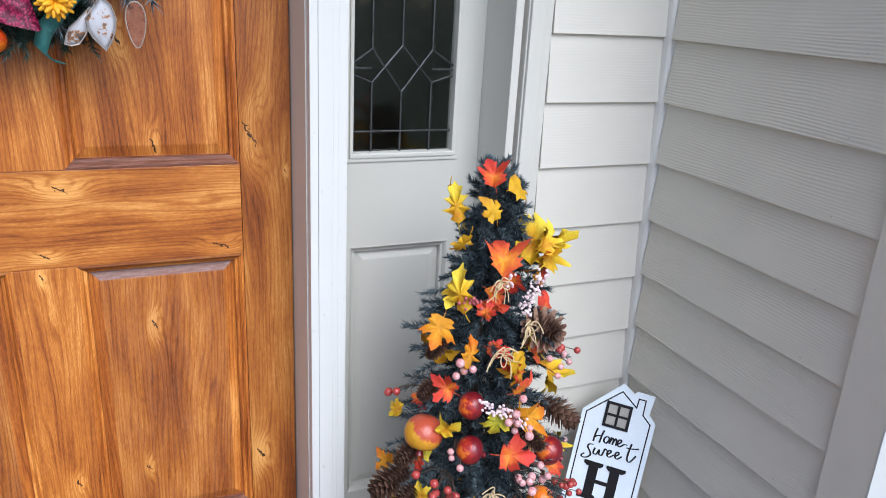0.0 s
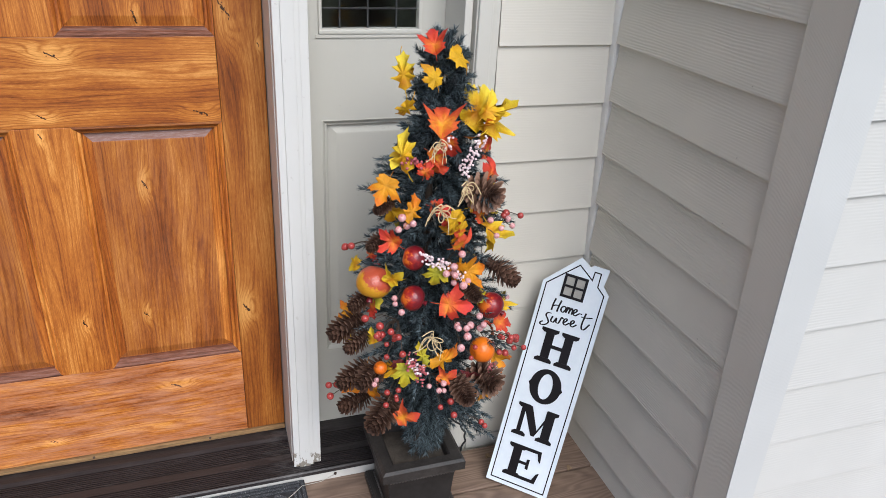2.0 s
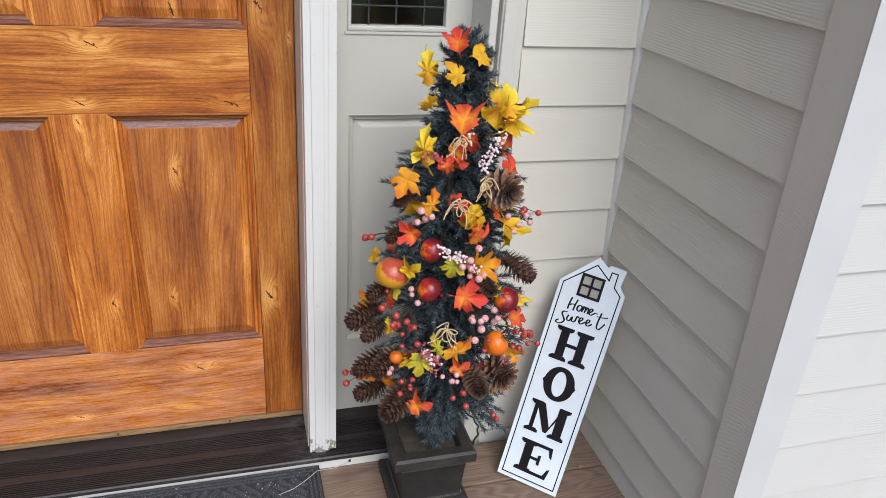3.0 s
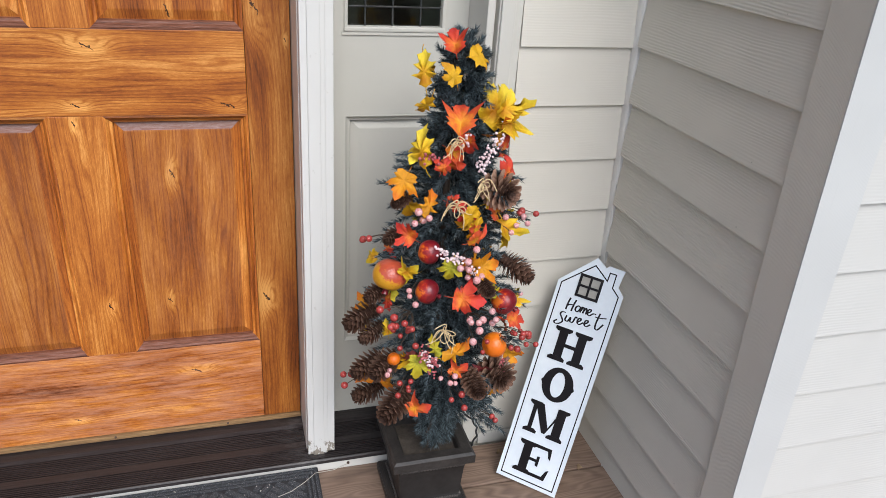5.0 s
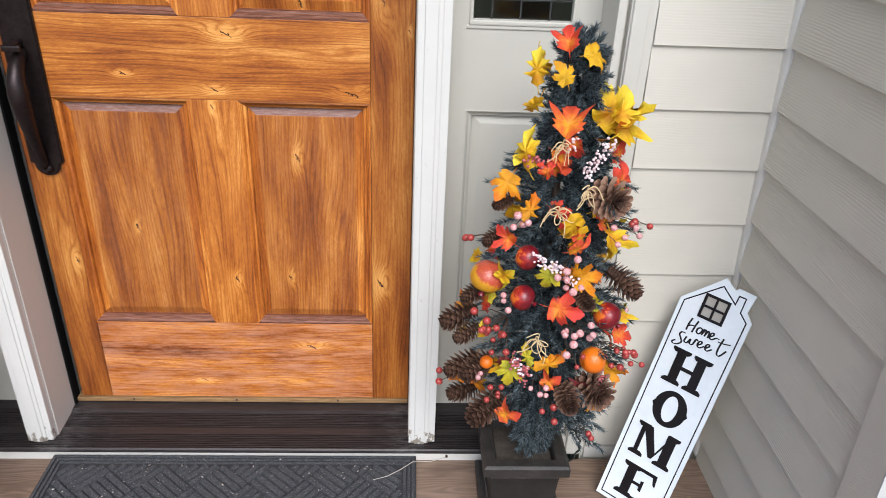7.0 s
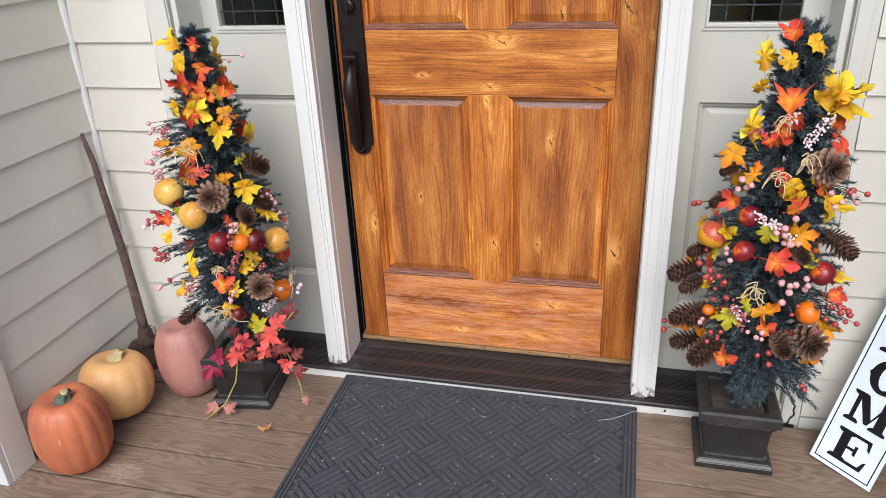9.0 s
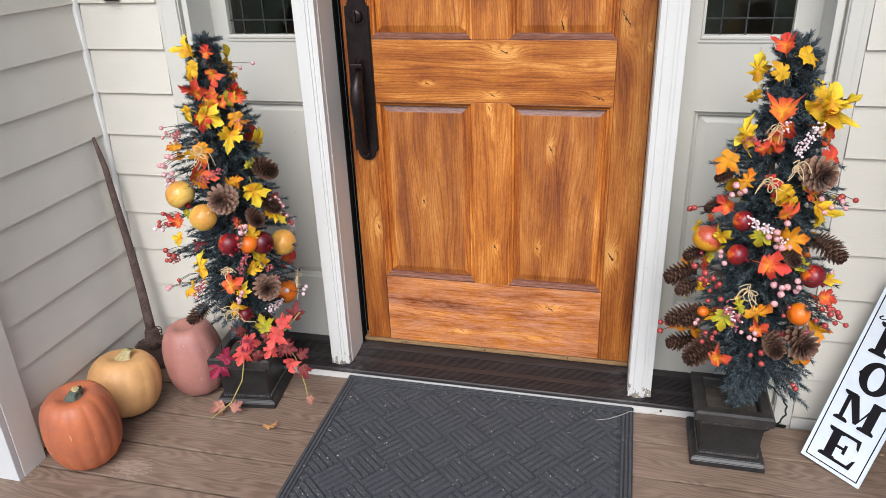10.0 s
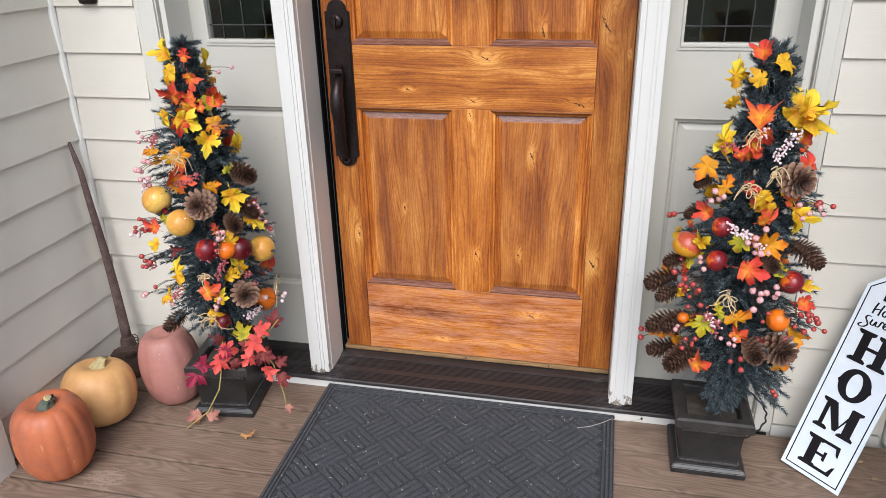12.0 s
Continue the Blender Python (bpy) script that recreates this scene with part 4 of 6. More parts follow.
def pumpkin(x, y, r, h, mat, label, lobes, depth, squash, lean=(0, 0, 0), stem=True, group="pumpkins by the wall", stem_mat=None):
    random.seed(int(1000 * r) + lobes)
    ph = [random.uniform(-0.25, 0.25) for _ in range(lobes)]
    prof = []
    n = 26
    for i in range(n + 1):
        t = math.pi * i / n
        rad = r * max(0.02, math.sin(t)) ** squash
        z = h / 2 - h / 2 * math.cos(t)
        dip = 0.12 * h * math.exp(-((rad / (0.36 * r)) ** 2))
        prof.append((rad, z - dip if t > math.pi / 2 else z + dip * 0.5))
    low = min(z for _, z in prof)

    def wob(a, z):
        k = a * lobes / (2 * math.pi)
        i = int(k) % lobes
        return 1 - depth * (abs(math.cos(math.pi * (k + 0.15 * ph[i]))) ** 4) + 0.012 * math.sin(3 * a + r * 40) + 0.02 * ph[i]

    bm = lathe([(a, b - low) for a, b in prof], 132, wob)
    top = prof[-1][1] - low
    ob = thing("pumpkin", (x, y, 0), label, "pumpkin", group)
    m = pose(x, y, 0.0, *lean)
    bmesh.ops.transform(bm, matrix=m, verts=bm.verts)
    z_low = min(v.co.z for v in bm.verts)
    bmesh.ops.translate(bm, verts=bm.verts, vec=(0, 0, 0.001 - z_low))
    rind = part("rind", bm, mat, ob, "", True)
    if stem:
        sb = bmesh.new()
        rings = []
        for i in range(7):
            t = i / 6
            rr = 0.024 - 0.011 * t + 0.016 * (1 - t) ** 4 + (0.003 if i == 6 else 0)
            cx, cz = 0.016 * t * t, top - 0.004 + 0.034 * t
            rings.append([sb.verts.new((cx + rr * (1 + 0.16 * math.cos(5 * a)) * math.cos(a), rr * (1 + 0.16 * math.cos(5 * a)) * math.sin(a), cz)) for a in [2 * math.pi * k / 20 for k in range(20)]])
        for a, b in zip(rings, rings[1:]):
            for k in range(20):
                sb.faces.new((a[k], a[(k + 1) % 20], b[(k + 1) % 20], b[k]))
        sb.faces.new(rings[-1])
        bmesh.ops.transform(sb, matrix=Matrix.Translation((0, 0, 0.001 - z_low)) @ m, verts=sb.verts)
        part("stem", sb, stem_mat, ob, "dry ridged stem", True)
        cut = tube([(0.0145, 0, top + 0.0290), (0.0165, 0, top + 0.0325)], [0.0130, 0.0095], 12)
        bmesh.ops.transform(cut, matrix=Matrix.Translation((0, 0, 0.001 - z_low)) @ m, verts=cut.verts)
        part("stem_cut", cut, dry_stem, ob, "tan cut end of the stem")
    return ob


green_stem = plain("grey-green stem", lin(30, 46, 46), lin(98, 104, 86), 40, 0.75, 0, 0.5, 0.002)
dry_stem = plain("dry pale stem", lin(150, 138, 92), lin(196, 178, 132), 30, 0.75, 0, 0.5, 0.002)
pumpkin(-1.070, -0.692, 0.104, 0.245, pumpkin_material("orange rind", lin(148, 88, 68), lin(194, 108, 62), lin(150, 86, 62)), "matte orange pumpkin with a grey-green stem", 14, 0.026, 0.50, (3, 0, 20), True, stem_mat=green_stem)
pumpkin(-1.100, -0.481, 0.111, 0.200, pumpkin_material("buff rind", lin(188, 140, 90), lin(214, 166, 108), lin(176, 112, 52)), "pale yellow-buff pumpkin with a dry stem", 13, 0.016, 0.58, (-4, 10, 60), True, stem_mat=dry_stem)
pumpkin(-0.926, -0.312, 0.095, 0.258, pumpkin_material("dusty pink rind", lin(142, 97, 89), lin(174, 121, 109), lin(146, 84, 72)), "tall dusty pink pumpkin", 9, 0.026, 0.50, (0, -4, 10), False)

# ---- old iron spade leaning in the corner ----
spade = thing("spade", (-1.15, -0.225, 0), "old rusty iron spade leaning in the wall corner", "tool")
grey_rust = plain("grey rusted iron", lin(62, 48, 44), lin(114, 94, 88), 40, 0.8, 0.1, 0.8, 0.003)
hp, hr = [], []
for i in range(15):
    t = i / 14
    hp.append((-1.150 - 0.064 * t - 0.014 * max(0, t - 0.86) / 0.14, -0.228 + 0.040 * t + 0.006 * math.sin(5 * t), 0.150 + 0.675 * t))
    hr.append(0.0165 - 0.0085 * t - 0.003 * max(0, t - 0.9) / 0.1)
part("handle", tube(hp, hr, 12), grey_rust, spade, "rust-brown tapered handle", True)
part("socket", (lambda b: (add_tube(b, [(-1.147, -0.230, 0.095), (-1.149, -0.229, 0.120), (-1.150, -0.228, 0.150), (-1.151, -0.228, 0.160)], [0.034, 0.027, 0.023, 0.018], 14), b)[1])(bmesh.new()), rust, spade, "iron socket", True)
blade = bmesh.new()
add_prism(blade, [(-0.070, 0.004), (0.0, 0.0), (0.070, 0.006), (0.076, 0.095), (0.050, 0.124), (-0.050, 0.124), (-0.076, 0.095)], "y", -0.016, 0.016)
bmesh.ops.bevel(blade, geom=blade.edges[:], offset=0.006, segments=2, affect="EDGES")
bmesh.ops.transform(blade, matrix=pose(-1.140, -0.228, 0.001, 3, 0, 36), verts=blade.verts)
part("blade", blade, rust, spade, "rusted broad iron head")
wire = [(-1.120 + 0.013 * math.cos(a), -0.228, 0.158 + 0.013 * math.sin(a)) for a in [2 * math.pi * k / 12 for k in range(13)]]
part("wire_loop", tube([(-1.148, -0.228, 0.156)] + wire + [(-1.115, -0.226, 0.128)], 0.0016, 6), rust, spade, "twisted rusty wire")

# ---- small box on the siding ----
bell = thing("doorbell_box", (-1.096, -0.128, 1.25), "small dark grey weatherproof box on the siding", "outlet box")
part("box_body", box(-1.124, -1.068, -0.152, -0.127, 1.226, 1.330, 0.011), bronze, bell, "", True)
part("button", tube([(-1.096, -0.151, 1.247), (-1.096, -0.1545, 1.247), (-1.096, -0.1555, 1.247)], [0.011, 0.011, 0.008], 20), planter_dust, bell, "round grey button")

# ---- shared pieces for the decorated trees ----
PROFILE = [(0.20, 0.03), (0.28, 0.085), (0.34, 0.140), (0.42, 0.165), (0.55, 0.175), (0.65, 0.165), (0.80, 0.14), (0.95, 0.11), (1.05, 0.08), (1.13, 0.058), (1.20, 0.028)]


def girth(z):
    """Radius of a tree's outline at a height."""
    return float(np.interp(z, [p[0] for p in PROFILE], [p[1] for p in PROFILE]))


LEAF_HALF = [(0.03, 0.0), (0.20, -0.02), (0.36, 0.04), (0.31, 0.13), (0.40, 0.20), (0.28, 0.27), (0.42, 0.38), (0.55, 0.56), (0.42, 0.55), (0.38, 0.64), (0.27, 0.56), (0.16, 0.51), (0.20, 0.66), (0.24, 0.76), (0.15, 0.76), (0.12, 0.87), (0.0, 1.0)]
OAK_HALF = [(0.02, 0.0), (0.10, 0.06), (0.20, 0.10), (0.13, 0.20), (0.22, 0.28), (0.36, 0.36), (0.20, 0.40), (0.13, 0.46), (0.24, 0.56), (0.34, 0.66), (0.19, 0.66), (0.11, 0.70), (0.16, 0.80), (0.20, 0.88), (0.08, 0.90), (0.0, 1.0)]


def leaf_mesh(name, half, curl, cup, seed):
    """A lobed silk leaf one unit long, creased along its veins, with a wire stalk."""
    rnd = random.Random(seed)
    outline = half + [(-x * rnd.uniform(0.9, 1.08), y + rnd.uniform(-0.015, 0.015)) for x, y in half[-2::-1]]
    hub = (0.0, 0.30 if half is LEAF_HALF else 0.42)
    bm = bmesh.new()

    fold, wave, spin = rnd.uniform(0.15, 0.55), rnd.uniform(0.05, 0.10), rnd.uniform(0, 6)

    def lift(x, y, edge):
        a = math.atan2(y - hub[1], x)
        far = math.hypot(x, y - hub[1])
        return curl * (y - 0.3) ** 2 - cup * x * x + fold * abs(x) + wave * edge * far * math.sin(5 * a + spin) * 2 + edge * rnd.uniform(-0.03, 0.03)

    rings = []
    for f in (0.32, 0.66, 1.0):
        ring = []
        for i, (x, y) in enumerate(outline):
            px, py = hub[0] + (x - hub[0]) * f, hub[1] + (y - hub[1]) * f
            reach = math.hypot(x - hub[0], y - hub[1])
            crease = 0.08 if reach > 0.34 else -0.07
            ring.append(bm.verts.new((px, py, lift(px, py, f) + crease * f - 0.35 * (f * reach) ** 3)))
        rings.append(ring)
    centre = bm.verts.new((hub[0], hub[1], lift(*hub, 0)))
    n = len(outline)
    for i in range(n):
        j = (i + 1) % n
        bm.faces.new((centre, rings[0][i], rings[0][j]))
        for ra, rb in zip(rings, rings[1:]):
            bm.faces.new((ra[i], rb[i], rb[j], ra[j]))
    bmesh.ops.recalc_face_normals(bm, faces=bm.faces)
    add_tube(bm, [(0, 0.03, 0), (0, -0.12, -0.03), (0, -0.24, -0.10)], 0.012, 5)
    return mesh_of(bm, name, None, True)


LEAVES = {}
for colour, material in LEAF.items():
    LEAVES[colour] = []
    for k, (half, curl, cup) in enumerate(((LEAF_HALF, -0.75, 0.7), (LEAF_HALF, 0.55, 1.3), (OAK_HALF, -0.9, 1.1), (LEAF_HALF, -1.1, -0.9))):
        me = leaf_mesh("leaf", half, curl, cup, 10 * k + 1)
        me.materials.append(material)
        LEAVES[colour].append(me)


def basis(origin, tip, normal, scale):
    """A pose with y along tip and z along normal."""
    z = Vector(normal).normalized()
    y = Vector(tip)
    y = (y - z * y.dot(z)).normalized()
    x = y.cross(z)
    m = Matrix((x, y, z)).transposed().to_4x4()
    return Matrix.Translation(origin) @ m @ Matrix.Scale(scale, 4)


def cone_mesh(name, length, width, open_out):
    """A pine cone along z from its base at 0: a core with spiral scales."""
    bm = bmesh.new()
    n = 78 if open_out > 0.6 else 96
    for i in range(n):
        t = (i + 0.5) / n
        a = i * 2.39996
        env = math.sin(math.pi * min(1, 0.12 + 0.86 * t)) ** 0.7
        r = width * (0.28 + 0.72 * env) * (1.0 if t < 0.9 else 0.8)
        rise = (0.50 - open_out) + (1.25 if open_out > 0.6 else 1.0) * t
        d = Vector((math.cos(a) * math.cos(rise), math.sin(a) * math.cos(rise), math.sin(rise)))
        base = Vector((0, 0, length * t * 0.86))
        side = Vector((-math.sin(a), math.cos(a), 0))
        up = d.cross(side)
        w = width * ((0.11 + 0.07 * env) if open_out > 0.6 else (0.13 + 0.08 * env))
        tip = base + d * r
        mid = base + d * (r * 0.62)
        v = [base + side * w * 0.3, base - side * w * 0.3, mid - side * w, mid + side * w, tip - side * w * 0.62, tip + side * w * 0.62]
        lo = [bm.verts.new(q - up * 0.001) for q in v]
        hi = [bm.verts.new(q + up * (0.0012 if k < 2 else 0.0035)) for k, q in enumerate(v)]
        nose = bm.verts.new(tip + d * w * 0.25 + up * 0.0042)
        for f in ((hi[0], hi[1], hi[2], hi[3]), (hi[3], hi[2], hi[4], hi[5]), (lo[0], lo[3], lo[2], lo[1]), (lo[3], lo[5], lo[4], lo[2]), (hi[5], hi[4], nose), (lo[4], lo[5], nose), (hi[3], hi[5], lo[5], lo[3]), (hi[2], lo[2], lo[4], hi[4]), (hi[5], nose, lo[5]), (hi[4], lo[4], nose)):
            try:
                bm.faces.new(f)
            except ValueError:
                pass
    add_tube(bm, [(0, 0, 0), (0, 0, length * 0.5), (0, 0, length * 0.9)], [width * 0.30, width * 0.34, width * 0.12], 8)
    bmesh.ops.recalc_face_normals(bm, faces=bm.faces)
    return mesh_of(bm, name, cone_mat)


CONES = [cone_mesh("pine_cone", 1.25, 0.95, 0.75), cone_mesh("pine_cone", 2.0, 0.78, 0.45)]


def fruit_mesh(material):
    """A fruit of unit radius with a dimple at the crown."""
    prof = []
    for i in range(21):
        t = math.pi * i / 20
        r, z = math.sin(t), -math.cos(t)
        dent = 0.22 * math.exp(-(r / 0.28) ** 2)
        prof.append((max(0.01, r * (1 + 0.05 * z)), z * 0.95 - (dent if z > 0 else -dent * 0.6)))
    return mesh_of(lathe(prof, 28), "fruit", material, True)


FRUITS = {k: fruit_mesh(m) for k, m in FRUIT.items()}


def calyx_mesh():
    """The little dried crown of a fruit, unit radius fruit."""
    bm = bmesh.new()
    rings = []
    for r, z in ((0.16, 0.70), (0.20, 0.88), (0.17, 1.0), (0.26, 1.22)):
        rings.append([bm.verts.new((r * math.cos(a), r * math.sin(a), z + (0.08 if k % 2 and z > 1.1 else 0))) for k, a in enumerate([2 * math.pi * j / 12 for j in range(12)])])
    for a, b in zip(rings, rings[1:]):
        for k in range(12):
            bm.faces.new((a[k], a[(k + 1) % 12], b[(k + 1) % 12], b[k]))
    bm.faces.new(rings[2][::-1])
    return mesh_of(bm, "calyx", FRUIT["r"], True)


CALYX = calyx_mesh()
berry_bm = bmesh.new()
add_ball(berry_bm, (0, 0, 0), 1.0, 3)
berry_base = mesh_of(berry_bm, "berry", None, True)
BERRIES = {}
for k, m in BERRY.items():
    BERRIES[k] = berry_base.copy()
    BERRIES[k].materials.append(m)


def needles(name, tips, per_tip, length, rnd, material, parent, label):
    """Bottle-brush twigs: for each (root, tip) a stem with thin three-sided needles. One mesh of many needles."""
    verts, faces = [], []

    def blade(p, d, ln, w):
        a = d.orthogonal().normalized()
        b = d.cross(a)
        i = len(verts)
        verts.extend(((p + a * w)[:], (p - a * 0.5 * w + b * 0.87 * w)[:], (p - a * 0.5 * w - b * 0.87 * w)[:], (p + d * ln)[:]))
        faces.extend(((i, i + 1, i + 3), (i + 1, i + 2, i + 3), (i + 2, i, i + 3)))

    for root, tip in tips:
        axis = tip - root
        ln = axis.length
        d = axis.normalized()
        o = d.orthogonal().normalized()
        q = d.cross(o)
        bend = Vector((rnd.uniform(-1, 1), rnd.uniform(-1, 1), rnd.uniform(-1.2, 0.4))) * ln * 0.16
        blade(root, d, ln, 0.0016)
        for k in range(per_tip):
            t = rnd.random() ** 0.7
            p = root + axis * t + bend * t * t
            a = rnd.uniform(0, 2 * math.pi)
            spread = rnd.uniform(0.6, 1.15) * (1.0 if t < 0.9 else 0.5)
            dd = (d * rnd.uniform(0.7, 1.0) + (o * math.cos(a) + q * math.sin(a)) * spread).normalized()
            blade(p, dd, length * rnd.uniform(0.70, 1.20), 0.00092)
    me = bpy.data.meshes.new(name)
    me.from_pydata(verts, [], faces)
    me.materials.append(material)
    ob = new(name, me)
    attach(ob, parent)
    WORLD[ob.name] = Matrix()
    return tagged(ob, label, kind="stuff")


def planter(x, y, turn, label):
    """Square moulded planter: base slab, tapered body, rope bands, rim and fill."""
    ob = thing("planter", (x, y, 0), label, "planter", "square black planters")
    m = pose(x, y, 0, 0, 0, turn)

    def ring_box(levels):
        bm = bmesh.new()
        loops = [[bm.verts.new((sx * h, sy * h, z)) for sx, sy in ((-1, -1), (1, -1), (1, 1), (-1, 1))] for h, z in levels]
        for a, b in zip(loops, loops[1:]):
            for k in range(4):
                bm.faces.new((a[k], a[(k + 1) % 4], b[(k + 1) % 4], b[k]))
        bm.faces.new(loops[0][::-1])
        bm.faces.new(loops[-1])
        bmesh.ops.recalc_face_normals(bm, faces=bm.faces)
        bmesh.ops.bevel(bm, geom=bm.edges[:], offset=0.0018, segments=2, affect="EDGES")
        bmesh.ops.transform(bm, matrix=m, verts=bm.verts)
        return bm

    part("base", ring_box([(0.098, 0.0), (0.098, 0.018), (0.090, 0.026), (0.080, 0.030)]), planter_mat, ob)
    part("body", ring_box([(0.0795, 0.0285), (0.076, 0.040), (0.081, 0.120), (0.084, 0.146), (0.090, 0.151)]), planter_mat, ob)
    rim = bmesh.new()
    o, i = 0.1005, 0.068
    loops = []
    for h, z in ((0.0925, 0.1505), (o, 0.155), (o, 0.178), (0.094, 0.183), (i + 0.004, 0.183), (i, 0.179), (i - 0.004, 0.150), (0.06, 0.148)):
        loops.append([rim.verts.new((sx * h, sy * h, z)) for sx, sy in ((-1, -1), (1, -1), (1, 1), (-1, 1))])
    for a, b in zip(loops, loops[1:]):
        for k in range(4):
            rim.faces.new((a[k], a[(k + 1) % 4], b[(k + 1) % 4], b[k]))
    bmesh.ops.recalc_face_normals(rim, faces=rim.faces)
    bmesh.ops.transform(rim, matrix=m, verts=rim.verts)
    part("rim", rim, planter_dust, ob, "dusty square rim")
    fill = bmesh.new()
    bmesh.ops.create_grid(fill, x_segments=14, y_segments=14, size=0.0655)
    for v in fill.verts:
        v.co.z = 0.160 + 0.006 * noise.noise(v.co * 40)
    bmesh.ops.transform(fill, matrix=m, verts=fill.verts)
    part("fill", fill, foam, ob, "dry brown fill", True)
    for z, h in ((0.140, 0.0850), (0.034, 0.0790)):
        for s in range(4):
            bm = bmesh.new()
            count = 22
            for k in range(count):
                u = (k + 0.5) / count * 2 - 1
                r = bmesh.ops.create_icosphere(bm, subdivisions=1, radius=1.0)
                q = Matrix.Translation((u * h * 0.94, -h, z)) @ pose(0, 0, 0, 0, 38, 0) @ Matrix.Diagonal((0.0026, 0.0030, 0.0062, 1))
                bmesh.ops.transform(bm, matrix=q, verts=r["verts"])
            bmesh.ops.transform(bm, matrix=m @ pose(0, 0, 0, 0, 0, 90 * s), verts=bm.verts)
            part("rope_trim", bm, rope_mat, ob, "", True)
    return ob


class Tree:
    """A slim artificial spruce on an axis at (x, y), with silk leaves, cones, fruit and berries wired on."""

    def __init__(self, x, y, seed, label):
        self.c = Vector((x, y, 0))
        self.rnd = random.Random(seed)
        self.ob = thing("decorated_tree", (x, y, 0.16), label, "artificial tree", "decorated autumn trees")

    def spot(self, angle, z, out=0.0):
        """A point on the outline, and the ways out, up and right there."""
        a = radians(angle)
        rad = Vector((math.cos(a), math.sin(a), 0))
        p = self.c + rad * (girth(z) + out) + Vector((0, 0, z))
        return p, rad

    def face(self, rad, toward=0.6, up=0.28):
        n = rad + Vector((0.02, -toward, up)) + Vector([self.rnd.uniform(-0.85, 0.85) for _ in range(3)])
        n.normalize()
        v = Vector((0, 0, 1))
        v = (v - n * v.dot(n)).normalized()
        return n, v, v.cross(n)

    def foliage(self, count, shift, top, droop=0):
        r = self.rnd
        tips = []
        keep, self.c = self.c, self.c + Vector((shift, 0, 0))
        for i in range(count):
            z = 0.31 + (top - 0.35) * (i + r.random()) / count
            a = i * 2.39996 + r.uniform(-0.35, 0.35)
            g = girth(z) * (1.0 if z < 0.95 else 0.76) * 0.94
            inner = i % 3 == 0
            root_r = g * r.uniform(0.05, 0.30)
            out = g * (r.uniform(0.55, 0.80) if inner else r.uniform(0.86, 1.10))
            d = Vector((math.cos(a), math.sin(a), 0))
            w = Vector((-d.y, d.x, 0)) * r.uniform(-0.035, 0.035) * min(1, g / 0.1)
            rise = r.uniform(-0.050, 0.035)
            tips.append((self.c + d * root_r + Vector((0, 0, z)), self.c + d * out + w + Vector((0, 0, z + rise))))
        for i in range(count):
            z = 0.30 + (top - 0.40) * (i + r.random()) / count
            a = i * 1.618 + r.uniform(-0.5, 0.5)
            g = girth(z)
            d = Vector((math.cos(a), math.sin(a), 0))
            tips.append((self.c + d * g * 0.12 + Vector((0, 0, z - 0.015)), self.c + d * g * r.uniform(0.42, 0.68) + Vector((0, 0, z + r.uniform(-0.03, 0.03)))))
        for i in range(droop):
            a, z = radians(r.uniform(-50, 15)), r.uniform(0.30, 0.36)
            d = Vector((math.cos(a), math.sin(a), 0))
            tips.append((self.c + d * 0.05 + Vector((0, 0, z)), self.c + d * r.uniform(0.11, 0.15) + Vector((0, 0, z - r.uniform(0.03, 0.07)))))
        for i in range(90):
            a, z = r.uniform(0, 2 * math.pi), r.uniform(0.172, 0.33)
            d = Vector((math.cos(a), math.sin(a), 0))
            wide = 0.045 + 0.30 * max(0, z - 0.20)
            tips.append((self.c + Vector((0, 0, z + 0.045)) + d * 0.012, self.c + d * wide * r.uniform(0.4, 1.1) + Vector((0, 0, z))))
        for i in range(14):
            a, z = r.uniform(0, 2 * math.pi), r.uniform(top - 0.09, top - 0.045)
            d = Vector((math.cos(a), math.sin(a), 0))
            tips.append((self.c + Vector((0, 0, z - 0.03)), self.c + d * r.uniform(0.004, 0.03) + Vector((0, 0, z + 0.030))))
        self.c = keep
        needles("foliage", tips, 205, 0.0145, r, needle_mat, self.ob, "dense blue-green artificial needles")
        part("trunk", tube([self.c + Vector((0, 0, 0.15)), self.c + Vector((0.004, 0, 0.6)), self.c + Vector((0, 0, top - 0.03))], [0.012, 0.010, 0.004], 8), twig_mat, self.ob)

    def leaves(self, rows, deep=0.0):
        for colour, angle, z, size, roll in rows:
            p, rad = self.spot(angle, z, (0.003 if abs(angle) < 150 and angle < 0 else -0.010) + deep)
            n, up, right = self.face(rad)
            t = radians(roll)
            tip = up * math.cos(t) + right * math.sin(t)
            me = LEAVES[colour][self.rnd.randrange(4)]
            place("leaf", me, self.ob, basis(p - tip * size * 0.45, tip, n, size * self.rnd.uniform(0.98, 1.16)))

    def extra_leaves(self, count):
        """Leaves round the far sides and deep between the twigs."""
        for i in range(count):
            z = self.rnd.uniform(0.40, 1.08)
            angle = self.rnd.uniform(25, 150)
            self.leaves([(self.rnd.choice("yygaro"), angle, z, self.rnd.uniform(0.045, 0.075), self.rnd.uniform(-90, 200))])

    def filler(self, leaves, sprigs, clusters, low, high):
        """Half-hidden leaves, berries and clusters between the larger pieces on the open side."""
        r = self.rnd
        for i in range(leaves):
            self.leaves([(r.choice("ygaroodl"), r.uniform(low, high), r.uniform(0.40, 1.02), r.uniform(0.032, 0.05), r.uniform(-120, 200))], -0.022)
        for i in range(sprigs):
            self.berries([(r.choice("ccp"), r.uniform(low, high), r.uniform(0.38, 0.90), r.randint(2, 5), 0.004)], 0.0058)
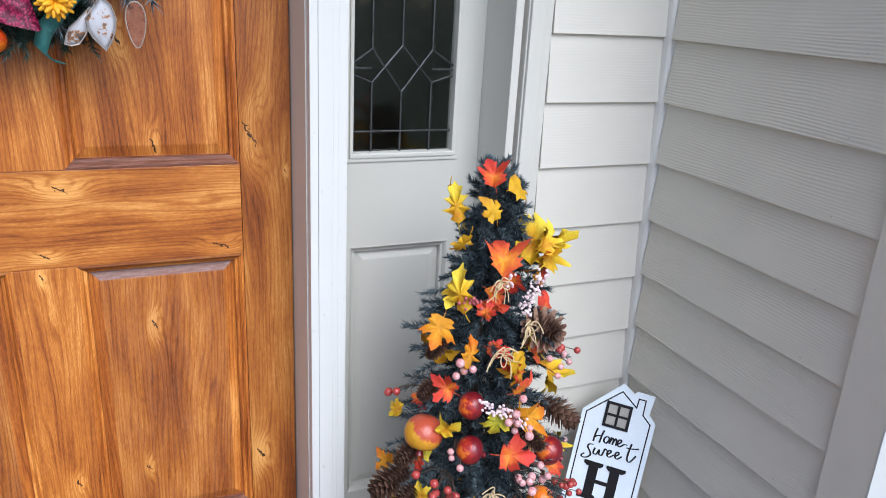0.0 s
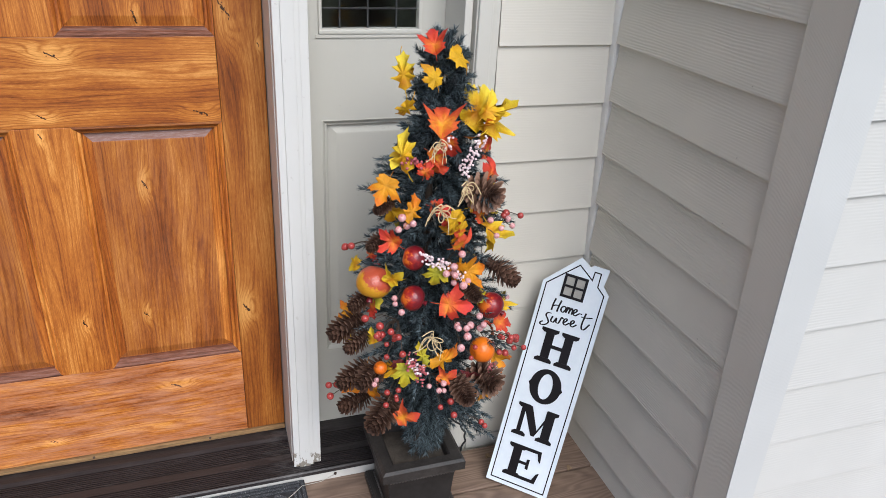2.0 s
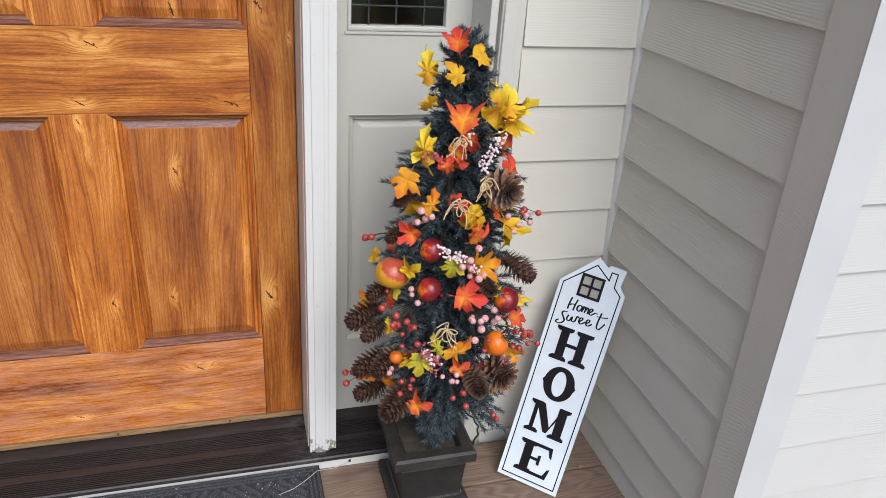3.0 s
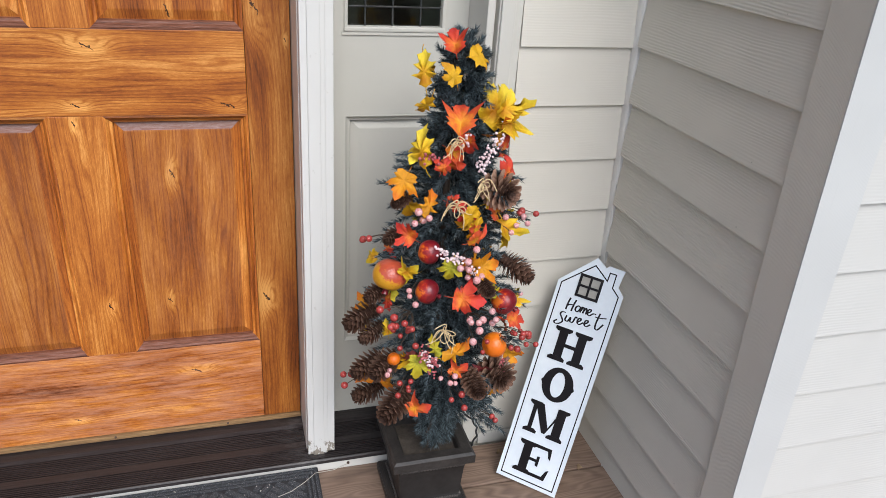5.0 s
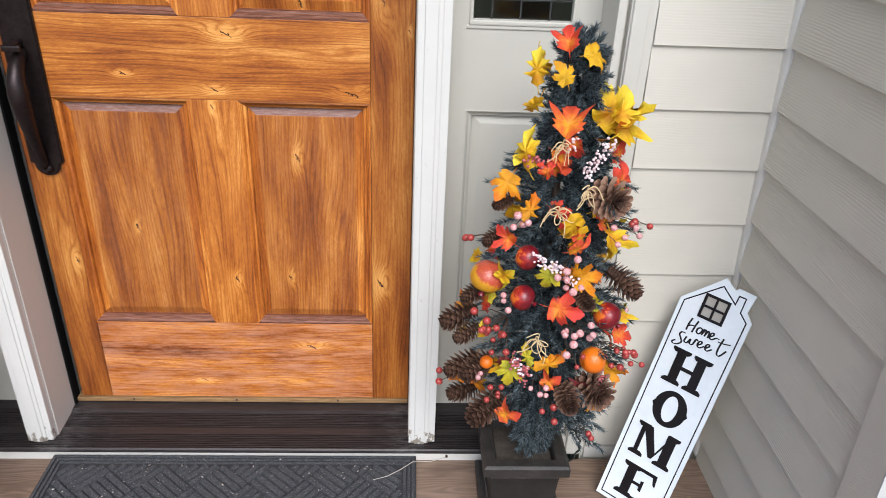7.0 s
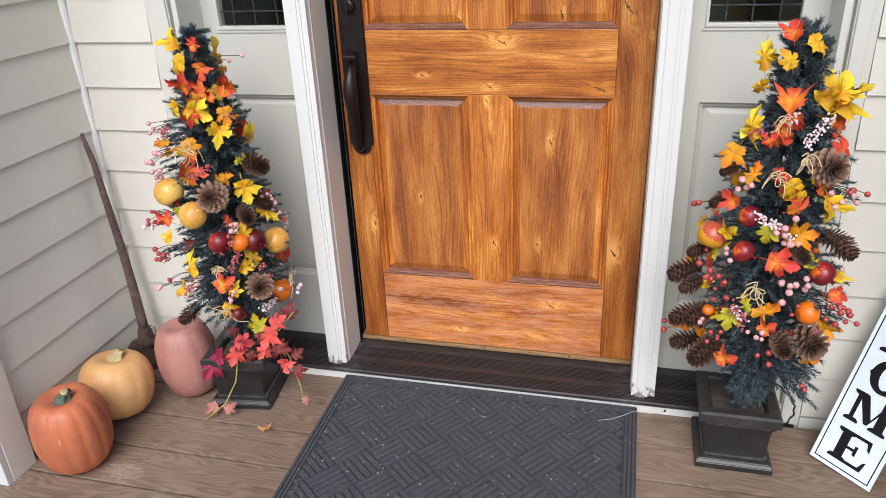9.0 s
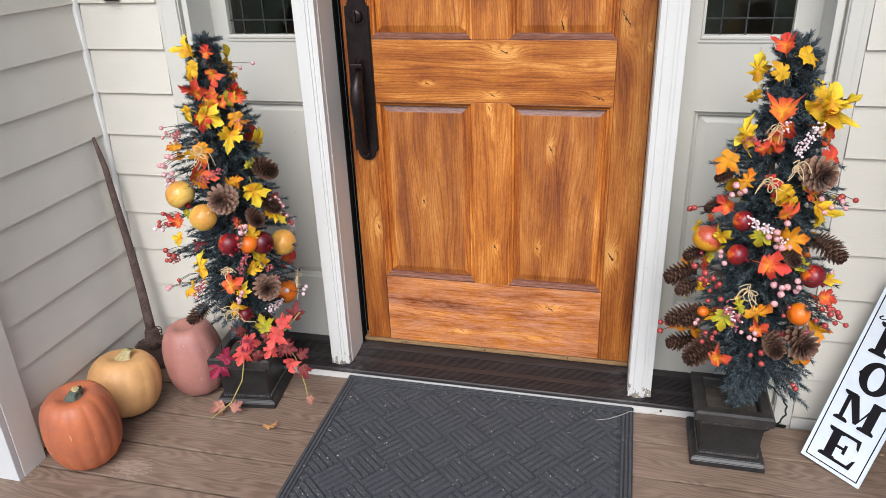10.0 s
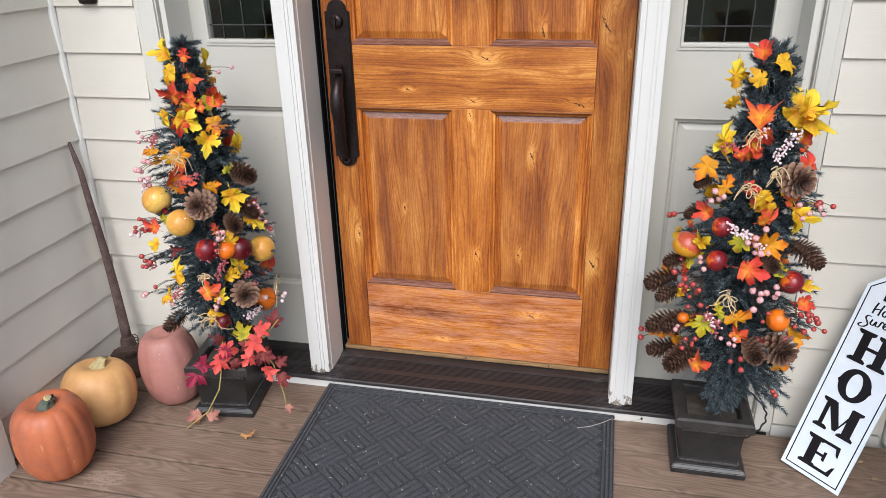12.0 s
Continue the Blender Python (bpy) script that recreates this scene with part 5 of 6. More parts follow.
        for i in range(clusters):
            self.beads([(r.choice("cw"), r.uniform(low + 25, high - 25), r.uniform(0.40, 0.95), r.randint(5, 10), r.uniform(-60, 60))])

    def cones(self, rows):
        for kind, angle, z, size in rows:
            p, rad = self.spot(angle, z, -0.012)
            out = (rad + Vector((0, -0.75 if kind == 0 else -0.15, -0.10 if kind == 0 else -0.35)) + Vector([self.rnd.uniform(-0.2, 0.2) for _ in range(3)])).normalized()
            q = out.to_track_quat("Z", "Y").to_matrix().to_4x4()
            place("pine_cone", CONES[0 if kind == 0 else 1], self.ob, Matrix.Translation(p - out * size * 0.3) @ q @ Matrix.Scale(size * (1.0 if kind == 0 else 0.86), 4) @ pose(0, 0, 0, 0, 0, self.rnd.uniform(0, 360)))

    def fruit(self, rows):
        for kind, angle, z, r in rows:
            p, rad = self.spot(angle, z, -0.2 * r)
            crown = (Vector((self.rnd.uniform(-1, 1), self.rnd.uniform(-0.4, 0.5), self.rnd.uniform(-1.0, 0.3)))).normalized()
            if kind == "p":
                crown = Vector((-0.30, -0.30, -0.9)).normalized()
            elif kind in "rd":
                crown = (Vector((0.9, -0.20, -0.25)) + crown * 0.35).normalized()
            m = Matrix.Translation(p) @ crown.to_track_quat("Z", "Y").to_matrix().to_4x4() @ Matrix.Scale(r, 4)
            ob = place("fruit", FRUITS[kind], self.ob, m)
            place("calyx", CALYX, ob, m @ Matrix.Translation((0, 0, 0.10)) @ Matrix.Scale(0.84, 4))

    def berries(self, rows, r=0.0070):
        """Sprigs: a forked wire stem with berries on its ends."""
        for kind, angle, z, count, reach in rows:
            p, rad = self.spot(angle, z, 0.012)
            bm = bmesh.new()
            root = p - rad * 0.05
            ends = []
            for k in range(count):
                o = Vector([self.rnd.uniform(-1, 1) for _ in range(3)])
                e = p + rad * (reach * self.rnd.uniform(0.15, 0.70)) + o * (0.012 + 0.0042 * count) * 0.62 + Vector((0, -0.006, 0))
                ends.append(e)
                add_tube(bm, [root, root.lerp(e, 0.4) + o * 0.004 + Vector((0, 0, 0.006)), root.lerp(e, 0.75) + Vector((0, 0, 0.004)), e], 0.0009, 5)
            stem = part("berry_sprig", bm, twig_mat, self.ob)
            for e in ends:
                place("berry", BERRIES[kind], stem, Matrix.Translation(e) @ Matrix.Scale(r * self.rnd.uniform(0.85, 1.15), 4))

    def beads(self, rows, r=0.0030):
        """Close clusters of tiny berries."""
        for kind, angle, z, count, slope in rows:
            p, rad = self.spot(angle, z, 0.006)
            right = Vector((0, 0, 1)).cross(rad)
            bm = bmesh.new()
            for k in range(count * 3):
                t = self.rnd.uniform(-1, 1)
                e = p + (right * -math.cos(radians(slope)) + Vector((0, 0, -math.sin(radians(slope))))) * t * 0.0016 * count + Vector([self.rnd.uniform(-0.010, 0.010) for _ in range(3)])
                add_ball(bm, e, r * self.rnd.uniform(0.75, 1.2), 1)
            tagged(part("bead_spray", bm, BERRY["w" if kind == "w" else "s"], self.ob, "pale bead berries" if kind == "w" else "small dark red berries", True), kind="stuff")

    def ties(self, rows):
        """Knotted raffia strands."""
        for angle, z, size in rows:
            p, rad = self.spot(angle, z, 0.016)
            right = Vector((0, 0, 1)).cross(rad)
            bm = bmesh.new()
            lean = self.rnd.uniform(-0.6, 0.6)
            for k in range(11):
                a = lean + (0 if k % 2 else math.pi) + self.rnd.uniform(-1.3, 1.3)
                d = right * math.cos(a) + Vector((0, 0, 1)) * math.sin(a)
                s = right * -math.sin(a) + Vector((0, 0, 1)) * math.cos(a)
                ln = size * self.rnd.uniform(0.45, 0.95) * (0.55 if k < 4 else 1.0)
                w = self.rnd.uniform(0.15, 0.45) * self.rnd.choice((-1, 1))
                if k < 4:
                    pts = [p + d * ln * 0.5 * (1 - math.cos(t)) + s * ln * w * math.sin(t) + rad * (0.010 * math.sin(t / 2)) for t in [2 * math.pi * q / 10 for q in range(11)]]
                else:
                    pts = [p + d * ln * t + s * ln * w * math.sin(3 * t) + rad * 0.008 * t - Vector((0, 0, 0.02 * t * t)) for t in [q / 7 for q in range(8)]]
                add_tube(bm, pts, self.rnd.uniform(0.0007, 0.0012), 5)
            part("raffia_tie", bm, raffia, self.ob, "pale knotted raffia")


# ---- tree and planter by the sign ----
planter(0.732, -0.280, 0, "black moulded square planter with rope bands on the deck")
tree_a = Tree(0.735, -0.30, 5, "slim artificial spruce with autumn leaves, cones and fruit")
tree_a.foliage(420, 0.020, 1.180, 14)
tree_a.leaves([("r", -111, 1.15, 0.051, -15), ("y", -171, 1.08, 0.061, -10), ("g", -108, 1.09, 0.043, -20), ("g", -57, 1.12, 0.052, 100), ("g", -139, 1.03, 0.052, 200), ("o", -96, 1.02, 0.073, 0), ("y", -18, 1.02, 0.090, 50), ("a", -28, 0.98, 0.068, -30), ("r", -20, 0.94, 0.050, 80), ("y", -134, 0.95, 0.076, -20), ("a", -148, 0.88, 0.056, 200), ("r", -19, 0.89, 0.055, 30), ("r", -110, 0.93, 0.033, 20), ("r", -87, 0.97, 0.042, 170), ("y", -20, 0.86, 0.034, 80)])
tree_a.leaves([("a", -120, 0.85, 0.051, 30), ("g", -85, 0.83, 0.052, 160), ("r", -137, 0.79, 0.049, -60), ("o", -79, 0.79, 0.046, 60), ("y", -48, 0.78, 0.062, 170), ("y", 168, 0.68, 0.038, -90), ("y", -130, 0.72, 0.046, 40), ("l", -100, 0.73, 0.046, 190), ("a", -72, 0.73, 0.058, 80), ("r", -88, 0.67, 0.061, 100), ("y", -26, 0.61, 0.044, 60)])
tree_a.leaves([("a", -150, 0.45, 0.075, 150), ("a", 166, 0.56, 0.037, -40), ("y", -171, 0.52, 0.039, -90), ("a", -94, 0.55, 0.064, 70), ("l", -107, 0.56, 0.041, -30), ("l", -118, 0.51, 0.055, 185), ("o", -90, 0.51, 0.046, 40), ("o", -117, 0.40, 0.055, 60), ("a", -44, 0.40, 0.053, 110), ("a", -30, 0.47, 0.058, 140), ("r", -24, 0.55, 0.045, 100)])
tree_a.leaves([("y", -22, 1.005, 0.080, 62), ("y", -30, 1.03, 0.060, 35)], 0.022)
tree_a.extra_leaves(12)
tree_a.cones([(0, -47, 0.87, 0.044), (1, -168, 0.58, 0.050), (1, -33, 0.70, 0.049), (1, -133, 0.41, 0.055), (1, -172, 0.37, 0.046), (1, -142, 0.50, 0.046), (1, -160, 0.47, 0.048), (1, -77, 0.47, 0.043), (0, -53, 0.46, 0.047), (1, -148, 0.85, 0.026), (1, -149, 0.78, 0.029), (1, -157, 0.65, 0.034), (1, -155, 0.56, 0.037), (1, -73, 0.69, 0.031)])
tree_a.fruit([("p", -149, 0.69, 0.035), ("r", -116, 0.68, 0.025), ("r", -49, 0.63, 0.028), ("o", -60, 0.54, 0.027), ("r", -117, 0.76, 0.024), ("o", -137, 0.51, 0.014)])
tree_a.berries([("c", -20, 0.81, 3, 0.05), ("c", -178, 0.74, 3, 0.01), ("c", -173, 0.42, 5, 0.05), ("c", -132, 0.61, 10, 0.01), ("p", -80, 0.61, 10, 0.01), ("p", -85, 0.74, 8, 0.01), ("c", -31, 0.51, 7, 0.05), ("p", -125, 0.83, 4, 0.01), ("p", -47, 0.80, 3, 0.01), ("c", -89, 0.43, 3, 0.01), ("c", -45, 0.33, 2, 0.06)])
tree_a.beads([("w", -65, 0.95, 22, 50), ("w", -101, 0.76, 22, -20), ("w", -88, 0.98, 8, 60), ("c", -108, 0.52, 12, 70), ("c", -114, 0.55, 8, 80)])
tree_a.filler(22, 11, 4, -175, -10)
tree_a.ties([(-100, 0.98, 0.034), (-98, 0.86, 0.040), (-102, 0.61, 0.044), (-78, 0.90, 0.036)])

# ---- tree and planter by the pumpkins ----
planter(-0.742, -0.288, 7, "black moulded square planter under trailing red ivy")
tree_b = Tree(-0.745, -0.275, 11, "slim artificial spruce with yellow fruit, leaves and cones")
tree_b.foliage(420, 0.012, 1.175)
tree_b.leaves([("y", -95, 1.13, 0.056, -30), ("g", -85, 1.07, 0.056, 200), ("r", -47, 1.115, 0.049, 20), ("o", -44, 1.05, 0.050, 170), ("a", 32, 1.03, 0.044, 100), ("r", -83, 1.02, 0.061, -50), ("r", -11, 0.99, 0.051, 40), ("y", -95, 0.96, 0.062, 200), ("r", -73, 0.94, 0.045, 180), ("y", -62, 0.95, 0.069, 120), ("a", -26, 0.93, 0.051, 170), ("y", -41, 0.89, 0.058, 200), ("y", 31, 0.85, 0.065, 50), ("a", -120, 0.87, 0.051, -80), ("a", -76, 0.86, 0.055, 160), ("o", -82, 0.81, 0.069, 30)])
tree_b.leaves([("a", -85, 0.78, 0.044, 120), ("l", -25, 0.81, 0.037, 60), ("y", -27, 0.73, 0.065, 170), ("y", -10, 0.65, 0.066, 120), ("r", 6, 0.69, 0.034, 60), ("r", -119, 0.66, 0.045, -60), ("y", -116, 0.61, 0.040, -100), ("g", -40, 0.62, 0.052, 10), ("y", -93, 0.53, 0.070, -20), ("o", -64, 0.48, 0.063, 60), ("g", -45, 0.52, 0.043, 40), ("r", 24, 0.46, 0.058, 80), ("g", -111, 0.45, 0.057, 190), ("y", -57, 0.45, 0.041, 20), ("g", -64, 0.40, 0.039, 120)])
tree_b.extra_leaves(12)
tree_b.cones([(1, -5, 0.79, 0.051), (0, -60, 0.73, 0.047), (1, -10, 0.69, 0.039), (1, -32, 0.67, 0.042), (0, -30, 0.44, 0.045), (1, -119, 0.36, 0.044), (1, -20, 0.30, 0.036)])
tree_b.fruit([("y", -116, 0.735, 0.040), ("y", -85, 0.68, 0.038), ("r", -62, 0.60, 0.032), ("o", -44, 0.59, 0.027), ("d", -29, 0.58, 0.033), ("y", -1, 0.55, 0.039), ("o", 15, 0.36, 0.038), ("d", -58, 0.36, 0.024)])
tree_b.berries([("p", -117, 0.84, 6, 0.02), ("p", 32, 1.06, 2, 0.06), ("p", -117, 0.79, 4, 0.01), ("p", 1, 0.65, 3, 0.01), ("w", 13, 0.37, 6, 0.10), ("w", -145, 0.63, 3, 0.03), ("p", -50, 0.65, 3, 0.01), ("c", -124, 0.56, 5, 0.01), ("p", -140, 0.43, 2, 0.03)])
tree_b.beads([("w", -133, 0.77, 16, 60), ("c", -71, 0.80, 20, 20), ("w", 30, 0.57, 18, 20), ("w", -20, 0.36, 18, 10), ("c", -53, 0.54, 18, 60), ("c", -111, 0.90, 12, 30), ("c", -97, 0.47, 14, 40), ("c", -127, 0.54, 12, 50)])
tree_b.filler(16, 10, 7, -140, 20)
tree_b.ties([(-78, 0.86, 0.056), (-69, 0.39, 0.070), (12, 0.42, 0.075), (-67, 0.53, 0.040)])

# trailing ivy over the planter's rim
ivy = thing("ivy_garland", (-0.66, -0.36, 0.18), "trailing silk ivy with coral and magenta leaves over the planter", "garland")
ivy_rnd = random.Random(3)
VINES = [[(-0.74, -0.30, 0.26), (-0.70, -0.37, 0.24), (-0.715, -0.405, 0.12), (-0.75, -0.43, 0.05), (-0.81, -0.47, 0.006)],
         [(-0.70, -0.30, 0.27), (-0.60, -0.34, 0.26), (-0.545, -0.36, 0.20), (-0.515, -0.375, 0.11), (-0.505, -0.385, 0.05)],
         [(-0.72, -0.30, 0.26), (-0.64, -0.36, 0.28), (-0.56, -0.37, 0.30), (-0.52, -0.34, 0.35)]]
vine_mat = plain("yellow-green vine", lin(134, 122, 60), lin(176, 160, 92), 60, 0.6)
for v in VINES:
    part("vine", tube(v, 0.0022, 6), vine_mat, ivy, "", True)
for colour, x, y, z, size, roll in (("c", -0.590, -0.385, 0.275, 0.085, 190), ("c", -0.675, -0.375, 0.245, 0.075, 110), ("c", -0.705, -0.400, 0.205, 0.075, 200), ("m", -0.760, -0.390, 0.205, 0.080, 30), ("m", -0.795, -0.400, 0.150, 0.090, 215), ("d", -0.540, -0.330, 0.345, 0.070, 20), ("d", -0.620, -0.360, 0.262, 0.065, 150), ("d", -0.735, -0.350, 0.265, 0.060, -60), ("c", -0.545, -0.390, 0.190, 0.065, 160), ("d", -0.505, -0.385, 0.165, 0.060, 150), ("d", -0.510, -0.370, 0.225, 0.050, 60), ("d", -0.580, -0.375, 0.225, 0.055, 200), ("d", -0.655, -0.385, 0.20, 0.055, 170), ("m", -0.690, -0.385, 0.24, 0.055, 210), ("d", -0.555, -0.380, 0.255, 0.055, 120), ("c", -0.615, -0.385, 0.225, 0.06, 215)):
    n = Vector((0.25 + ivy_rnd.uniform(-0.7, 0.7), -1, 0.5 + ivy_rnd.uniform(-0.6, 0.6))).normalized()
    up = Vector((0, 0, 1))
    up = (up - n * up.dot(n)).normalized()
    t = radians(roll)
    tip = up * math.cos(t) + up.cross(n) * math.sin(t)
    place("leaf", LEAVES[colour][ivy_rnd.randrange(2)], ivy, basis(Vector((x, y, z)) - tip * size * 0.4, tip, n, size * 0.82))
for colour, x, y, z, size, roll in (("l", -0.640, -0.350, 0.300, 0.060, -20), ("c", -0.560, -0.370, 0.330, 0.055, 60), ("p", -0.795, -0.435, 0.030, 0.050, 240), ("p", -0.735, -0.430, 0.040, 0.045, 60), ("p", -0.500, -0.385, 0.065, 0.030, 160), ("d", -0.545, -0.385, 0.245, 0.045, 100)):
    n = Vector((0.2, -1, 0.6)).normalized()
    up = Vector((0, 0, 1))
    up = (up - n * up.dot(n)).normalized()
    t = radians(roll)
    tip = up * math.cos(t) + up.cross(n) * math.sin(t)
    place("leaf", LEAVES[colour][1], ivy, basis(Vector((x, y, z)) - tip * size * 0.4, tip, n, size))

# ---- house-shaped sign ----
SO = Vector((0.938, -0.283, 0.0145))
SU = Vector((0.758, -0.646, -0.088)).normalized()
SV = Vector((0.2764, 0.1962, 0.9408))
SV = (SV - SU * SV.dot(SU)).normalized()
SN = SU.cross(SV).normalized()
SIGN = Matrix((SU, SV, SN)).transposed().to_4x4()
SIGN.translation = SO
sign = thing("house_sign", SO, "white tin house-shaped sign leaning against the siding", "sign")
HOUSE = [(0.0, 0.0), (0.163, 0.0), (0.168, 0.555), (0.150, 0.574), (0.154, 0.617), (0.114, 0.618), (0.108, 0.611), (0.081, 0.629), (0.003, 0.547)]


def shrink(poly, d):
    """The polygon, moved inwards by d."""
    out = []
    n = len(poly)
    for i in range(n):
        p, q, r = Vector(poly[i - 1]), Vector(poly[i]), Vector(poly[(i + 1) % n])
        a, b = (q - p).normalized(), (r - q).normalized()
        na, nb = Vector((-a.y, a.x)), Vector((-b.y, b.x))
        k = (na + nb)
        k = k / max(0.35, k.dot(na))
        out.append(tuple(q + k * d))
    return out


def on_sign(bm):
    bmesh.ops.transform(bm, matrix=SIGN, verts=bm.verts)
    return bm


plate_bm = bmesh.new()
add_prism(plate_bm, HOUSE, "z", 0.0, 0.0035)
part("plate", on_sign(plate_bm), sign_white, sign)


INNER = [(0.0095, 0.0095), (0.1535, 0.0095), (0.1580, 0.5520), (0.1380, 0.5690), (0.1375, 0.6040), (0.1190, 0.6040), (0.1180, 0.5840), (0.0815, 0.6110), (0.0110, 0.5440)]


def outline_band(a, b, z0, z1):
    bm = bmesh.new()
    n = len(a)
    lo_a, lo_b = [bm.verts.new((*p, z0)) for p in a], [bm.verts.new((*p, z0)) for p in b]
    hi_a, hi_b = [bm.verts.new((*p, z1)) for p in a], [bm.verts.new((*p, z1)) for p in b]
    for i in range(n):
        j = (i + 1) % n
        bm.faces.new((hi_a[i], hi_a[j], hi_b[j], hi_b[i]))
        bm.faces.new((lo_a[i], lo_a[j], hi_a[j], hi_a[i]))
        bm.faces.new((lo_b[j], lo_b[i], hi_b[i], hi_b[j]))
    bmesh.ops.recalc_face_normals(bm, faces=bm.faces)
    return on_sign(bm)


part("border_line", outline_band(INNER, shrink(INNER, 0.0030), 0.0035, 0.0040), sign_black, sign, "thin black border line")
part("edge_bead", outline_band(HOUSE, shrink(HOUSE, 0.0018), 0.0034, 0.0046), sign_white, sign)
wx0, wx1, wz0, wz1 = 0.053, 0.112, 0.521, 0.581
for a in ((wx0, wx1, wz0, wz0 + 0.0065), (wx0, wx1, wz1 - 0.0065, wz1), (wx0, wx0 + 0.0065, wz0 + 0.0065, wz1 - 0.0065), (wx1 - 0.0065, wx1, wz0 + 0.0065, wz1 - 0.0065), ((wx0 + wx1) / 2 - 0.0028, (wx0 + wx1) / 2 + 0.0028, wz0 + 0.0065, wz1 - 0.0065), (wx0 + 0.0065, wx1 - 0.0065, (wz0 + wz1) / 2 - 0.0028, (wz0 + wz1) / 2 + 0.0028)):
    part("window_bar", on_sign(box(a[0], a[1], a[2], a[3], 0.0035, 0.0065, 0.0008)), sign_black, sign, "black bar of the little window")
hole = bmesh.new()
add_box(hole, wx0 + 0.001, wx1 - 0.001, wz0 + 0.001, wz1 - 0.001, 0.0034, 0.0042)
part("window_pane", on_sign(hole), plain("greige seen through", lin(150, 146, 138), lin(168, 164, 156), 20, 0.6), sign)


def letter(strokes, u, v, w, h, name):
    """Slab-serif letter from boxes in a unit square."""
    bm = bmesh.new()
    for k, poly in enumerate(strokes):
        add_prism(bm, [(u + x * w, v + y * h) for x, y in poly], "z", 0.0034, 0.0050 + 0.0001 * k)
    part(name, on_sign(bm), sign_black, sign, "embossed black letter " + name[-1].upper())


def bar(x0, x1, y0, y1):
    return [(x0, y0), (x1, y0), (x1, y1), (x0, y1)]


def serif(x0, x1, y, up):
    s = 1 if up else -1
    return [(x0, y), (x1, y), (x1, y + 0.07 * s), (x1 - 0.07, y + 0.13 * s), (x0 + 0.07, y + 0.13 * s), (x0, y + 0.07 * s)]


letter([bar(0.13, 0.36, 0.02, 0.98), bar(0.64, 0.87, 0.02, 0.98), bar(0.3, 0.7, 0.45, 0.55), serif(0.0, 0.46, 0.0, True), serif(0.54, 1.0, 0.0, True), serif(0.0, 0.46, 1.0, False), serif(0.54, 1.0, 1.0, False)], 0.034, 0.346, 0.096, 0.088, "letter_h")
ring = bmesh.new()
n = 40
loops = []
for f, zz in (("o", 0.0034), ("o", 0.0050), ("i", 0.0050), ("i", 0.0034)):
    pts = []
    for k in range(n):
        a = 2 * math.pi * k / n
        spur = 0.10 * (math.exp(-(math.sin(a) / 0.09) ** 2)) if f == "o" else 0.0
        rx, ry = (0.040 * (1 + spur), 0.046) if f == "o" else (0.0175, 0.034)
        pts.append(ring.verts.new((0.082 + rx * math.cos(a), 0.286 + ry * math.sin(a), zz)))
    loops.append(pts)
for a, b in zip(loops, loops[1:]):
    for k in range(n):
        ring.faces.new((a[k], a[(k + 1) % n], b[(k + 1) % n], b[k]))
bmesh.ops.recalc_face_normals(ring, faces=ring.faces)
part("letter_o", on_sign(ring), sign_black, sign, "embossed black letter O")
letter([bar(0.10, 0.20, 0.02, 0.98), bar(0.70, 0.92, 0.02, 0.98), [(0.12, 0.98), (0.34, 0.98), (0.58, 0.30), (0.47, 0.10)], [(0.47, 0.10), (0.58, 0.30), (0.76, 0.90), (0.76, 0.72), (0.55, 0.10)], serif(0.0, 0.34, 0.0, True), serif(0.60, 1.0, 0.0, True), serif(0.0, 0.30, 1.0, False), serif(0.72, 1.0, 1.0, False)], 0.030, 0.142, 0.106, 0.086, "letter_m")
letter([bar(0.13, 0.38, 0.02, 0.98), serif(0.0, 0.5, 0.0, True), serif(0.0, 0.5, 1.0, False), bar(0.36, 0.92, 0.0, 0.09), bar(0.36, 0.90, 0.91, 1.0), bar(0.36, 0.62, 0.46, 0.54), [(0.80, 0.0), (0.94, 0.0), (1.0, 0.36), (0.92, 0.30)], [(0.80, 1.0), (0.92, 1.0), (0.95, 0.66), (0.88, 0.72)], [(0.58, 0.36), (0.66, 0.34), (0.66, 0.66), (0.58, 0.64)]], 0.036, 0.030, 0.092, 0.088, "letter_e")


def brush_letter(name, strokes):
    """A brush-script letter from strokes in millimetres on the sign."""
    bm = bmesh.new()
    for n_stroke, stroke in enumerate(strokes):
        pts = [Vector(p) * 0.001 for p in stroke]
        fine_pts = []
        for i in range(len(pts) - 1):
            p0, p1, p2, p3 = pts[max(i - 1, 0)], pts[i], pts[i + 1], pts[min(i + 2, len(pts) - 1)]
            for q in range(6):
                t = q / 6
                fine_pts.append(0.5 * (2 * p1 + (p2 - p0) * t + (2 * p0 - 5 * p1 + 4 * p2 - p3) * t * t + (3 * p1 - p0 - 3 * p2 + p3) * t ** 3))
        fine_pts.append(pts[-1])
        top = 0.0046 + 0.0001 * n_stroke
        rows = []
        for i, p in enumerate(fine_pts):
            d = (fine_pts[min(i + 1, len(fine_pts) - 1)] - fine_pts[max(i - 1, 0)]).normalized()
            w = 0.0010 + 0.0011 * abs(d.y)
            side = Vector((-d.y, d.x)) * w
            rows.append([bm.verts.new((*(p + side), 0.0034)), bm.verts.new((*(p + side), top)), bm.verts.new((*(p - side), top)), bm.verts.new((*(p - side), 0.0034))])
        for r0, r1 in zip(rows, rows[1:]):
            for k in range(3):
                bm.faces.new((r0[k], r0[k + 1], r1[k + 1], r1[k]))
        bm.faces.new(rows[0])
        bm.faces.new(rows[-1][::-1])
    bmesh.ops.recalc_face_normals(bm, faces=bm.faces)
    part(name, on_sign(bm), sign_black, sign, "black brush-script letter")


